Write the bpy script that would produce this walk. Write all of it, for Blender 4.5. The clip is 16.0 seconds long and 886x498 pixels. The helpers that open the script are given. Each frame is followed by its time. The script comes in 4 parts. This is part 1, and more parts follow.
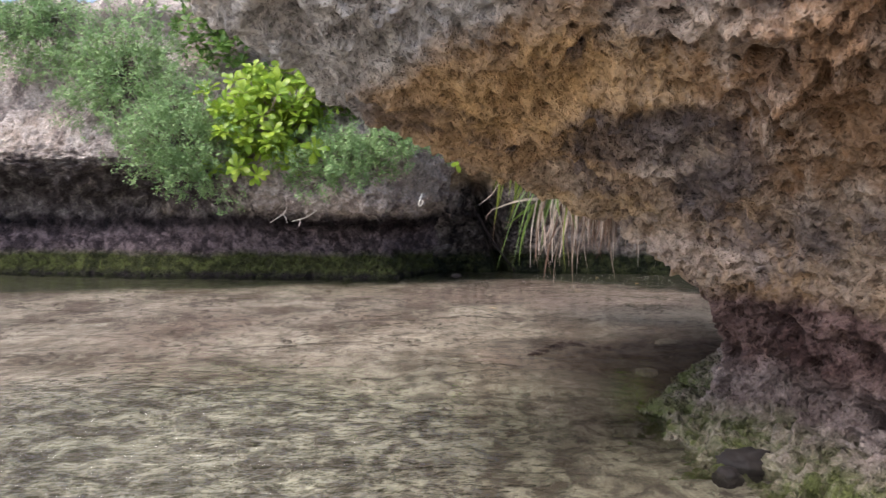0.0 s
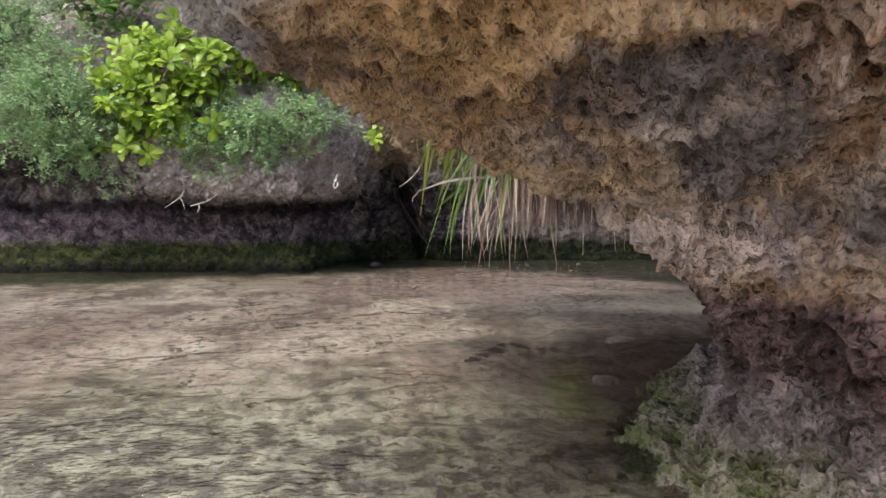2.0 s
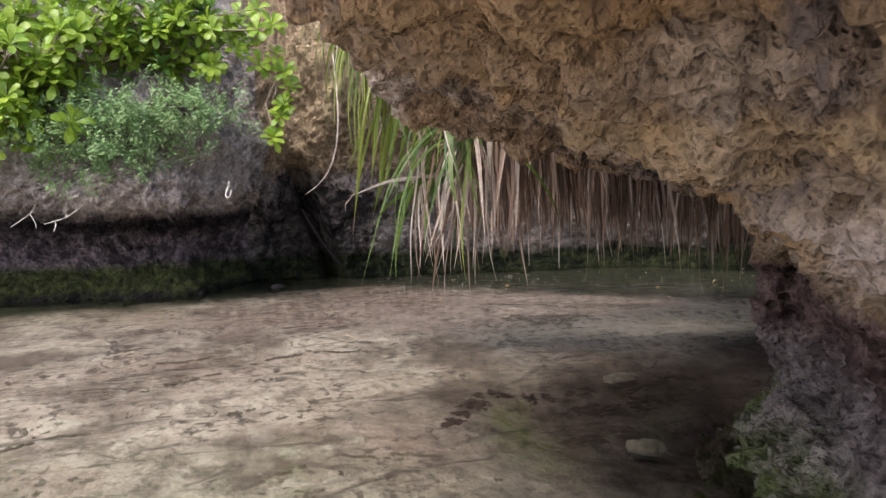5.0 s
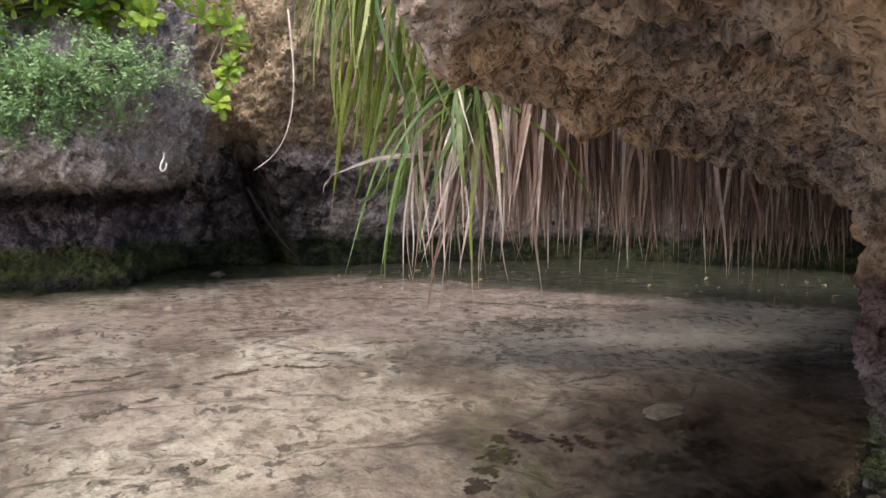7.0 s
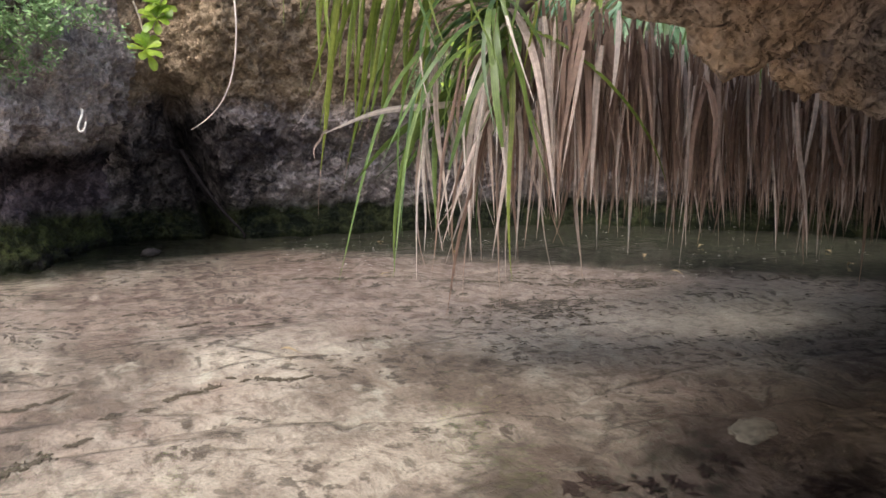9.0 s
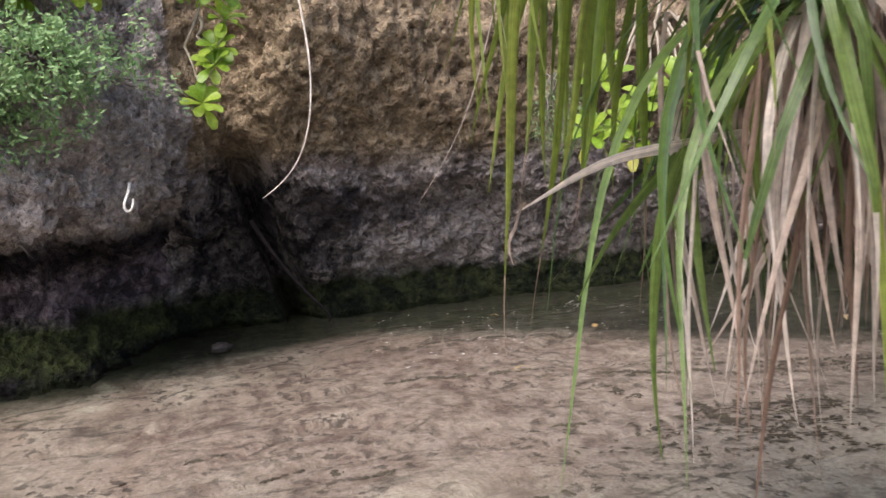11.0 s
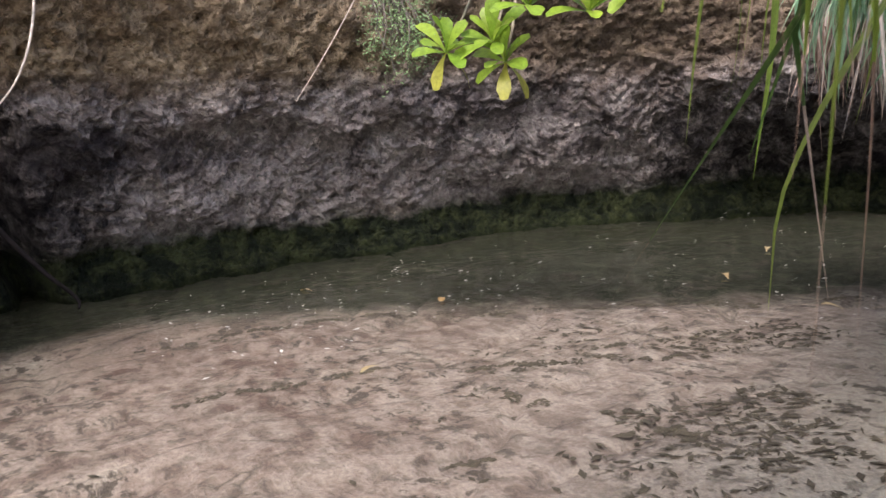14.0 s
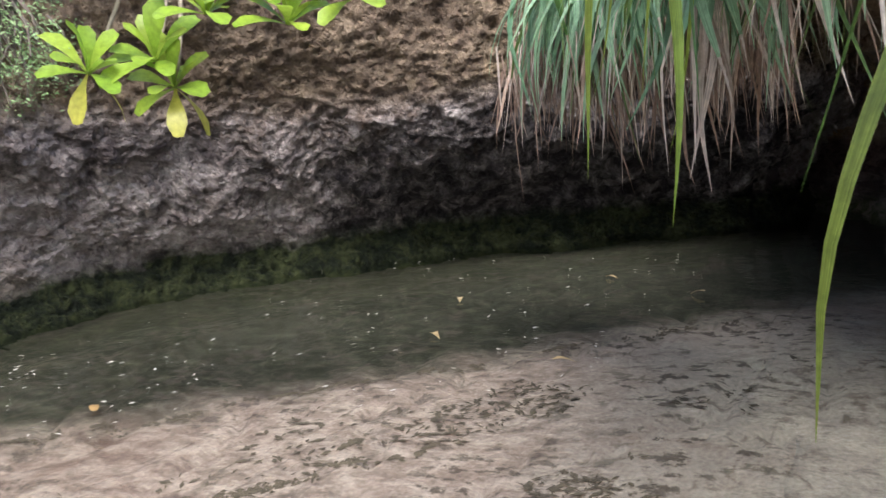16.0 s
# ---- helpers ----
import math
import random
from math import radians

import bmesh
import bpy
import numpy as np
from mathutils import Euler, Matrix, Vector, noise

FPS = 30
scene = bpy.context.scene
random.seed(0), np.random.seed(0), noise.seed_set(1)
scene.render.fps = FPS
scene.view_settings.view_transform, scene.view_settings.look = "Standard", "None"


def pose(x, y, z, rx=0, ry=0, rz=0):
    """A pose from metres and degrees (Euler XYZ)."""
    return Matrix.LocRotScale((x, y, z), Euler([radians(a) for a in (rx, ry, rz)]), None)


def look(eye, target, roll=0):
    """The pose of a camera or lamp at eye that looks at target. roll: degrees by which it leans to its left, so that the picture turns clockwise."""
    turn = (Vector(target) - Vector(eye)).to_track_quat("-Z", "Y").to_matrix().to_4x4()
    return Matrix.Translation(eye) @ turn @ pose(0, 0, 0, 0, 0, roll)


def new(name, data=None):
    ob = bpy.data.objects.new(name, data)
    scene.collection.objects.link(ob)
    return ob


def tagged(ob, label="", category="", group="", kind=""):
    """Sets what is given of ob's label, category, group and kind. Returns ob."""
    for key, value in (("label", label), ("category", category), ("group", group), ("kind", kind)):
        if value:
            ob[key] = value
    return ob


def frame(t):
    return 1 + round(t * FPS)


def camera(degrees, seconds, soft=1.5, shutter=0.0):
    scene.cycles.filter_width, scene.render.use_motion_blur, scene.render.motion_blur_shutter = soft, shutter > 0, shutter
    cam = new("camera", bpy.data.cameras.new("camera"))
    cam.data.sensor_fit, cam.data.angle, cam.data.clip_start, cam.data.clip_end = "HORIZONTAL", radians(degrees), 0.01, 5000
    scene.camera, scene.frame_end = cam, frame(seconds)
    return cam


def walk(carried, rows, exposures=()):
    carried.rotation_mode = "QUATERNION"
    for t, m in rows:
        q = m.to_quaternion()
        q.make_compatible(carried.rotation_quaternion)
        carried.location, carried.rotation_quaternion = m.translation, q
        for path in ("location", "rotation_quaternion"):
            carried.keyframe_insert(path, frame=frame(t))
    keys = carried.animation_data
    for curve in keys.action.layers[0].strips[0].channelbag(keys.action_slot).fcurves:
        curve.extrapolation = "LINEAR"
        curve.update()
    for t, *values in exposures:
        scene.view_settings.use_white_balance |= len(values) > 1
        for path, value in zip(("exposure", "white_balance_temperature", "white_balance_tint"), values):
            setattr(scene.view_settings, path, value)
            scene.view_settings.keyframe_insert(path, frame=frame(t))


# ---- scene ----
cam = camera(56.6, 16.0, soft=1.5, shutter=0.25)
PATH = [
    (0, (-0.000, -0.000, 1.252), (-0.002, 2.995, 1.078), 0.27),
    (0.5, (-0.053, 0.245, 1.265), (0.116, 3.235, 1.086), -0.74),
    (1, (-0.007, 0.520, 1.230), (0.097, 3.507, 0.974), -0.35),
    (1.5, (0.026, 0.762, 1.262), (0.147, 3.747, 0.988), -0.10),
    (2, (-0.033, 1.071, 1.219), (0.271, 4.047, 0.988), 0.11),
    (2.5, (-0.100, 1.328, 1.225), (0.313, 4.286, 0.941), -0.80),
    (3, (-0.086, 1.602, 1.167), (0.233, 4.575, 0.921), -0.83),
    (3.5, (-0.079, 1.871, 1.175), (0.334, 4.831, 0.912), -0.12),
    (4, (-0.163, 2.169, 1.123), (0.350, 5.114, 0.870), 0.89),
    (4.2, (-0.190, 2.269, 1.130), (0.391, 5.202, 0.890), 0.54),
    (6.3, (-0.351, 3.532, 1.173), (0.442, 6.421, 1.005), -1.54),
    (6.5, (-0.355, 3.640, 1.169), (0.459, 6.517, 0.927), -0.95),
    (7, (-0.351, 3.913, 1.181), (0.612, 6.742, 0.907), 0.45),
    (7.5, (-0.386, 4.144, 1.186), (0.639, 6.945, 0.861), 1.19),
    (8, (-0.425, 4.376, 1.170), (0.737, 7.119, 0.809), 0.74),
    (8.2, (-0.412, 4.495, 1.161), (0.753, 7.229, 0.750), 0.91),
    (10.3, (-0.379, 6.053, 1.235), (0.876, 8.747, 0.824), -2.43),
    (10.5, (-0.329, 6.225, 1.246), (0.863, 8.952, 0.869), -3.05),
    (11, (-0.219, 6.627, 1.246), (0.770, 9.447, 0.989), -4.26),
    (11.5, (-0.311, 6.954, 1.244), (0.830, 9.705, 0.883), -2.01),
    (12, (-0.361, 7.193, 1.268), (1.056, 9.806, 0.865), -3.19),
    (12.5, (-0.256, 7.497, 1.244), (1.155, 10.106, 0.798), -2.71),
    (13, (-0.149, 7.714, 1.213), (1.248, 10.338, 0.808), -2.79),
    (13.5, (-0.019, 7.916, 1.161), (1.624, 10.394, 0.758), -4.01),
    (14, (0.072, 8.098, 1.135), (1.791, 10.510, 0.660), -3.95),
    (14.5, (0.176, 8.331, 1.106), (1.975, 10.694, 0.681), -4.71),
    (15, (0.271, 8.546, 1.079), (2.334, 10.694, 0.716), -3.59),
    (15.5, (0.349, 8.762, 1.101), (2.805, 10.453, 0.771), -6.32),
    (16, (0.484, 8.951, 1.102), (3.102, 10.363, 0.716), -4.60),
]
EXPOSURES = [(0.0, 1.25, 6350, 13), (6.5, 1.25, 6350, 13), (7.5, 1.32, 6350, 13), (11.0, 1.22, 6350, 13), (13.5, 1.3, 6300, 14), (15.5, 1.5, 6050, 9), (16.0, 1.6, 6050, 9)]
walk(cam, [(t, look(eye, target, roll)) for t, eye, target, roll in PATH], EXPOSURES)

# ---- world and light: bright overcast sky ----
world = bpy.data.worlds.new("overcast_sky")
scene.world = world
world.use_nodes = True
wn, wl = world.node_tree.nodes, world.node_tree.links
sky = wn.new("ShaderNodeTexSky")
sky.sky_type = "NISHITA"
sky.sun_disc = False
sky.sun_elevation = radians(56)
sky.sun_rotation = radians(-129)
sky.air_density = 1.0
sky.dust_density = 4.0
sky.ozone_density = 1.0
wl.new(sky.outputs[0], wn["Background"].inputs[0])
wn["Background"].inputs[1].default_value = 0.14
sun = new("sun", bpy.data.lights.new("sun", "SUN"))
sun.data.energy = 1.4
sun.data.angle = radians(35)
sun.data.color = (1.0, 0.98, 0.95)
sun.matrix_world = look((-5, -4, 9.5), (0, 0, 0))


# ---- material helpers ----
def nodes_of(name, rough=0.8, spec=0.3):
    m = bpy.data.materials.new(name)
    m.use_nodes = True
    n, l = m.node_tree.nodes, m.node_tree.links
    b = n["Principled BSDF"]
    b.inputs["Roughness"].default_value = rough
    b.inputs["Specular IOR Level"].default_value = spec
    return m, n, l, b


def coords(n, l, scale=(1, 1, 1)):
    g = n.new("ShaderNodeNewGeometry")
    mp = n.new("ShaderNodeMapping")
    mp.inputs["Scale"].default_value = scale
    l.new(g.outputs["Position"], mp.inputs["Vector"])
    return mp.outputs[0]


def tex_noise(n, l, vec, scale, detail=5.0, rough=0.6, dist=0.0):
    t = n.new("ShaderNodeTexNoise")
    t.inputs["Scale"].default_value = scale
    t.inputs["Detail"].default_value = detail
    t.inputs["Roughness"].default_value = rough
    t.inputs["Distortion"].default_value = dist
    l.new(vec, t.inputs["Vector"])
    return t.outputs["Fac"]


def tex_cells(n, l, vec, scale, feature="F1", rand=1.0):
    t = n.new("ShaderNodeTexVoronoi")
    t.feature = feature
    t.inputs["Scale"].default_value = scale
    t.inputs["Randomness"].default_value = rand
    l.new(vec, t.inputs["Vector"])
    return t.outputs["Distance"]


def ramp(n, l, fac, stops):
    r = n.new("ShaderNodeValToRGB")
    e = r.color_ramp.elements
    while len(e) < len(stops):
        e.new(0.5)
    for el, (p, c) in zip(e, stops):
        el.position = p
        el.color = (*c, 1) if len(c) == 3 else c
    l.new(fac, r.inputs[0])
    return r.outputs[0]


def grey(a):
    return (a, a, a)


def mix(n, l, fac, a, b, kind="MIX"):
    m = n.new("ShaderNodeMix")
    m.data_type = "RGBA"
    m.blend_type = kind
    for k, v in ((0, fac), (6, a), (7, b)):
        if isinstance(v, (int, float)):
            m.inputs[k].default_value = v
        elif isinstance(v, tuple):
            m.inputs[k].default_value = (*v, 1)
        else:
            l.new(v, m.inputs[k])
    return m.outputs[2]


def maths(n, l, op, a, b=0.0, clamp=False):
    m = n.new("ShaderNodeMath")
    m.operation = op
    m.use_clamp = clamp
    for k, v in ((0, a), (1, b)):
        if isinstance(v, (int, float)):
            m.inputs[k].default_value = v
        else:
            l.new(v, m.inputs[k])
    return m.outputs[0]


def bump(n, l, b, height, strength, distance, under=None):
    bm = n.new("ShaderNodeBump")
    bm.inputs["Strength"].default_value = strength
    bm.inputs["Distance"].default_value = distance
    l.new(height, bm.inputs["Height"])
    if under is not None:
        l.new(under, bm.inputs["Normal"])
    l.new(bm.outputs[0], b.inputs["Normal"])
    return bm.outputs[0]


def height_band(n, l, low, high, wobble, slope=0.0):
    """0 below low, 1 above high (metres), with an uneven edge."""
    g = n.new("ShaderNodeNewGeometry")
    s = n.new("ShaderNodeSeparateXYZ")
    l.new(g.outputs["Position"], s.inputs[0])
    w = tex_noise(n, l, g.outputs["Position"], 2.2, 5.0, 0.65)
    z = maths(n, l, "SUBTRACT", s.outputs[2], maths(n, l, "MULTIPLY", s.outputs[0], slope))
    z = maths(n, l, "ADD", z, maths(n, l, "MULTIPLY", maths(n, l, "SUBTRACT", w, 0.5), wobble))
    mr = n.new("ShaderNodeMapRange")
    mr.inputs["From Min"].default_value = low
    mr.inputs["From Max"].default_value = high
    l.new(z, mr.inputs["Value"])
    return mr.outputs[0]


def patch(n, l, centre, radii, wobble):
    """1 inside an uneven oval body in space, 0 outside."""
    g = n.new("ShaderNodeNewGeometry")
    s = n.new("ShaderNodeSeparateXYZ")
    l.new(g.outputs["Position"], s.inputs[0])
    d = 0.0
    for k in range(3):
        q = maths(n, l, "DIVIDE", maths(n, l, "SUBTRACT", s.outputs[k], centre[k]), radii[k])
        d = maths(n, l, "ADD", maths(n, l, "MULTIPLY", q, q), d)
    d = maths(n, l, "ADD", maths(n, l, "SQRT", d), wobble)
    mr = n.new("ShaderNodeMapRange")
    mr.inputs["From Min"].default_value = 1.18
    mr.inputs["From Max"].default_value = 0.82
    l.new(d, mr.inputs["Value"])
    return mr.outputs[0]


def rock_material(name, base, pale, ochre, stain, patches, bands, pits=20.0, ochre_at=0.56, cap=None, relief=0.055):
    """Pitted limestone: mottled base, ochre, stained and shade-darkened patches, then tidal and shade bands from the
    top down.
    """
    m, n, l, b = nodes_of(name, 0.9, 0.18)
    p = coords(n, l)
    big = tex_noise(n, l, p, 0.9, 6, 0.6, 0.6)
    mid = tex_noise(n, l, p, 4.5, 8, 0.7, 0.6)
    fine = tex_noise(n, l, p, 26, 6, 0.66)
    c = mix(n, l, ramp(n, l, mid, [(0.4, grey(0)), (0.66, grey(1))]), base, pale)
    c = mix(n, l, ramp(n, l, big, [(ochre_at - 0.1, grey(0)), (ochre_at + 0.1, grey(0.85))]), c, ochre)
    c = mix(n, l, ramp(n, l, tex_noise(n, l, p, 1.6, 8, 0.7, 0.6), [(0.54, grey(0)), (0.63, grey(0.8))]), c, stain)
    if cap:
        c = mix(n, l, height_band(n, l, cap[0], cap[1], 0.35, cap[4]), c, mix(n, l, ramp(n, l, mid, [(0.38, grey(0)), (0.62, grey(1))]), cap[2], cap[3]))
    rag = maths(n, l, "MULTIPLY", maths(n, l, "SUBTRACT", tex_noise(n, l, p, 3.2, 8, 0.72, 0.4), 0.5), 2.6)
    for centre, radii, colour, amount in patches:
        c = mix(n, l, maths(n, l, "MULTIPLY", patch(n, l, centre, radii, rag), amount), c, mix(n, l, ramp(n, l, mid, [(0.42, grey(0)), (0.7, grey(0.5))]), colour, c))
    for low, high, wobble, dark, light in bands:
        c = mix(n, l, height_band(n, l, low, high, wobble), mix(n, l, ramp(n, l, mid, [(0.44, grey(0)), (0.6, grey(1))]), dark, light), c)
    c = mix(n, l, 1.0, c, ramp(n, l, fine, [(0.3, grey(0.66)), (0.5, grey(1.0)), (0.7, grey(1.28))]), "MULTIPLY")
    warp = n.new("ShaderNodeMix")
    warp.data_type = "VECTOR"
    warp.inputs[0].default_value = 0.03
    tn = n.new("ShaderNodeTexNoise")
    tn.inputs["Scale"].default_value = pits * 0.6
    tn.inputs["Detail"].default_value = 5
    l.new(p, tn.inputs["Vector"])
    l.new(p, warp.inputs[4])
    l.new(tn.outputs["Color"], warp.inputs[5])
    pw = warp.outputs[1]
    hole = ramp(n, l, tex_cells(n, l, pw, pits), [(0.08, grey(0)), (0.4, grey(1))])
    pock = ramp(n, l, tex_cells(n, l, pw, pits * 2.7), [(0.04, grey(0)), (0.42, grey(1))])
    l.new(c, b.inputs["Base Color"])
    h = maths(n, l, "ADD", maths(n, l, "MULTIPLY", hole, 0.55), maths(n, l, "ADD", maths(n, l, "MULTIPLY", mid, 1.3), maths(n, l, "MULTIPLY", fine, 0.4)))
    h = maths(n, l, "ADD", h, maths(n, l, "MULTIPLY", pock, 0.35))
    bump(n, l, b, h, 1.0, relief)
    return m


def leaf_material(name, a, bcol, vein=0.1, rough=0.45, glow=0.35):
    """A leaf that lets light through; colour differs from leaf to leaf."""
    m, n, l, b = nodes_of(name, rough, 0.45)
    info = n.new("ShaderNodeObjectInfo")
    isl = n.new("ShaderNodeNewGeometry")
    r = maths(n, l, "FRACT", maths(n, l, "ADD", info.outputs["Random"], isl.outputs["Random Per Island"]))
    c = mix(n, l, r, a, bcol)
    uv = n.new("ShaderNodeUVMap")
    mp = n.new("ShaderNodeMapping")
    mp.inputs["Scale"].default_value = (9.0, 2.0, 1.0)
    l.new(uv.outputs[0], mp.inputs["Vector"])
    streak = tex_noise(n, l, mp.outputs[0], 1.0, 4, 0.6, 0.2)
    c = mix(n, l, 1.0, c, ramp(n, l, streak, [(0.34, grey(0.6)), (0.52, grey(1.0)), (0.68, grey(1.45))]), "MULTIPLY")
    f = tex_noise(n, l, coords(n, l), 40, 3)
    c = mix(n, l, 1.0, c, ramp(n, l, f, [(0.3, grey(0.75)), (0.7, grey(1.2))]), "MULTIPLY")
    l.new(c, b.inputs["Base Color"])
    tr = n.new("ShaderNodeBsdfTranslucent")
    l.new(c, tr.inputs["Color"])
    mx = n.new("ShaderNodeMixShader")
    mx.inputs[0].default_value = glow
    l.new(b.outputs[0], mx.inputs[1])
    l.new(tr.outputs[0], mx.inputs[2])
    l.new(mx.outputs[0], n["Material Output"].inputs[0])
    return m


def plain_material(name, col, rough=0.8, var=0.35, scale=18.0, spec=0.25):
    m, n, l, b = nodes_of(name, rough, spec)
    f = tex_noise(n, l, coords(n, l), scale, 5, 0.65)
    c = mix(n, l, 1.0, col, ramp(n, l, f, [(0.3, grey(1 - var)), (0.7, grey(1 + var))]), "MULTIPLY")
    l.new(c, b.inputs["Base Color"])
    bump(n, l, b, f, 0.5, 0.01)
    return m


OCHRE = (0.62, 0.39, 0.17)
PURPLE = (0.115, 0.095, 0.10)
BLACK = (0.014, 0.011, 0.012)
ROCK_ARCH = rock_material(
    "arch_limestone", (0.31, 0.235, 0.185), (0.60, 0.49, 0.405), (0.52, 0.33, 0.17), (0.17, 0.14, 0.145),
    [((0.45, 3.3, 1.68), (0.55, 0.8, 0.16), OCHRE, 0.6), ((1.6, 2.9, 1.72), (0.62, 1.3, 0.42), (0.24, 0.13, 0.062), 0.9), ((0.6, 4.2, 1.22), (0.4, 0.7, 0.1), (0.58, 0.40, 0.21), 0.6),
     ((0.85, 3.35, 1.5), (0.34, 0.6, 0.12), PURPLE, 0.9), ((1.15, 3.45, 1.34), (0.16, 0.5, 0.16), PURPLE, 0.85), ((-0.1, 4.1, 1.66), (0.6, 0.6, 0.09), PURPLE, 0.6),
     ((1.55, 3.3, 1.12), (0.2, 0.4, 0.14), PURPLE, 0.7), ((1.15, 4.0, 0.98), (0.4, 0.6, 0.12), (0.66, 0.54, 0.48), 0.65)],
    [(0.74, 0.86, 0.2, (0.065, 0.036, 0.033), (0.23, 0.15, 0.135)), (0.34, 0.5, 0.2, (0.15, 0.112, 0.104), (0.32, 0.26, 0.24)), (0.1, 0.24, 0.25, (0.105, 0.12, 0.042), (0.31, 0.27, 0.205))],
    20.0, 0.54, (1.78, 1.9, (0.42, 0.385, 0.36), (0.74, 0.69, 0.65), 0.5))
# Left patch and top black band colour in the overhang's shade; lower bands are algae.
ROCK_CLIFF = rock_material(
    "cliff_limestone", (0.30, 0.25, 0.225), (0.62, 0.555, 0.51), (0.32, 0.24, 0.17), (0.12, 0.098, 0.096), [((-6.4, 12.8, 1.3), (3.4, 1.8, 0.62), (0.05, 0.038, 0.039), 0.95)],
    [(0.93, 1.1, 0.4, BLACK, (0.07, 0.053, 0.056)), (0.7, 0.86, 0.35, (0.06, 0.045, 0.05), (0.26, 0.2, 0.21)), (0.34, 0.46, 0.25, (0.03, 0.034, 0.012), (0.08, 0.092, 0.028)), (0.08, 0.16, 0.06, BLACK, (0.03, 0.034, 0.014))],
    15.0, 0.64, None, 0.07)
# Both BLACK patches put the shade of the cleft and cave end into the colour.
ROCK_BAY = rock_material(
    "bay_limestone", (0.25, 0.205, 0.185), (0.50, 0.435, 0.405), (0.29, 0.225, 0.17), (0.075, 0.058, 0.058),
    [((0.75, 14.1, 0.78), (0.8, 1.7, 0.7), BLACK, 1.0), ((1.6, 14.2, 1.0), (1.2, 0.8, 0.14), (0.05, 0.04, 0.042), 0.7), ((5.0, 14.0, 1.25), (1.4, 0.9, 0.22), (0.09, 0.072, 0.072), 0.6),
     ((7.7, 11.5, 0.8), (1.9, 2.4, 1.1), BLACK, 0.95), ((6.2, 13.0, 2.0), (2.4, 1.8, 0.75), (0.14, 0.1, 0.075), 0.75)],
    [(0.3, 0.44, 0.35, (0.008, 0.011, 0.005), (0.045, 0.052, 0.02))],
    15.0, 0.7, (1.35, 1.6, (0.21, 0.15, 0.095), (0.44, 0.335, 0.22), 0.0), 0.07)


def coords_warped(n, l, p, scale):
    m = n.new("ShaderNodeMix")
    m.data_type = "VECTOR"
    m.inputs[0].default_value = 0.35
    t = n.new("ShaderNodeTexNoise")
    t.inputs["Scale"].default_value = scale
    t.inputs["Detail"].default_value = 5
    l.new(p, t.inputs["Vector"])
    l.new(p, m.inputs[4])
    l.new(t.outputs["Color"], m.inputs[5])
    return m.outputs[1]


def side_of(n, l, a, b, c, wobble):
    """1 on the far side of an uneven line a x + b y = c on the ground."""
    g = n.new("ShaderNodeNewGeometry")
    s = n.new("ShaderNodeSeparateXYZ")
    l.new(g.outputs["Position"], s.inputs[0])
    d = maths(n, l, "ADD", maths(n, l, "MULTIPLY", s.outputs[0], a), maths(n, l, "MULTIPLY", s.outputs[1], b))
    d = maths(n, l, "ADD", d, maths(n, l, "MULTIPLY", wobble, 0.35))
    mr = n.new("ShaderNodeMapRange")
    mr.inputs["From Min"].default_value = c - 0.15
    mr.inputs["From Max"].default_value = c + 0.35
    l.new(d, mr.inputs["Value"])
    return mr.outputs[0]


def zone(n, l, centre, inverse, wobble):
    """1 inside an uneven oval on the ground, 0 outside."""
    g = n.new("ShaderNodeNewGeometry")
    s = n.new("ShaderNodeSeparateXYZ")
    l.new(g.outputs["Position"], s.inputs[0])
    dx = maths(n, l, "MULTIPLY", maths(n, l, "SUBTRACT", s.outputs[0], centre[0]), inverse[0])
    dy = maths(n, l, "MULTIPLY", maths(n, l, "SUBTRACT", s.outputs[1], centre[1]), inverse[1])
    d = maths(n, l, "SQRT", maths(n, l, "ADD", maths(n, l, "MULTIPLY", dx, dx), maths(n, l, "MULTIPLY", dy, dy)))
    d = maths(n, l, "ADD", d, maths(n, l, "MULTIPLY", wobble, 0.35))
    mr = n.new("ShaderNodeMapRange")
    mr.inputs["From Min"].default_value = 1.2
    mr.inputs["From Max"].default_value = 0.68
    l.new(d, mr.inputs["Value"])
    return mr.outputs[0]


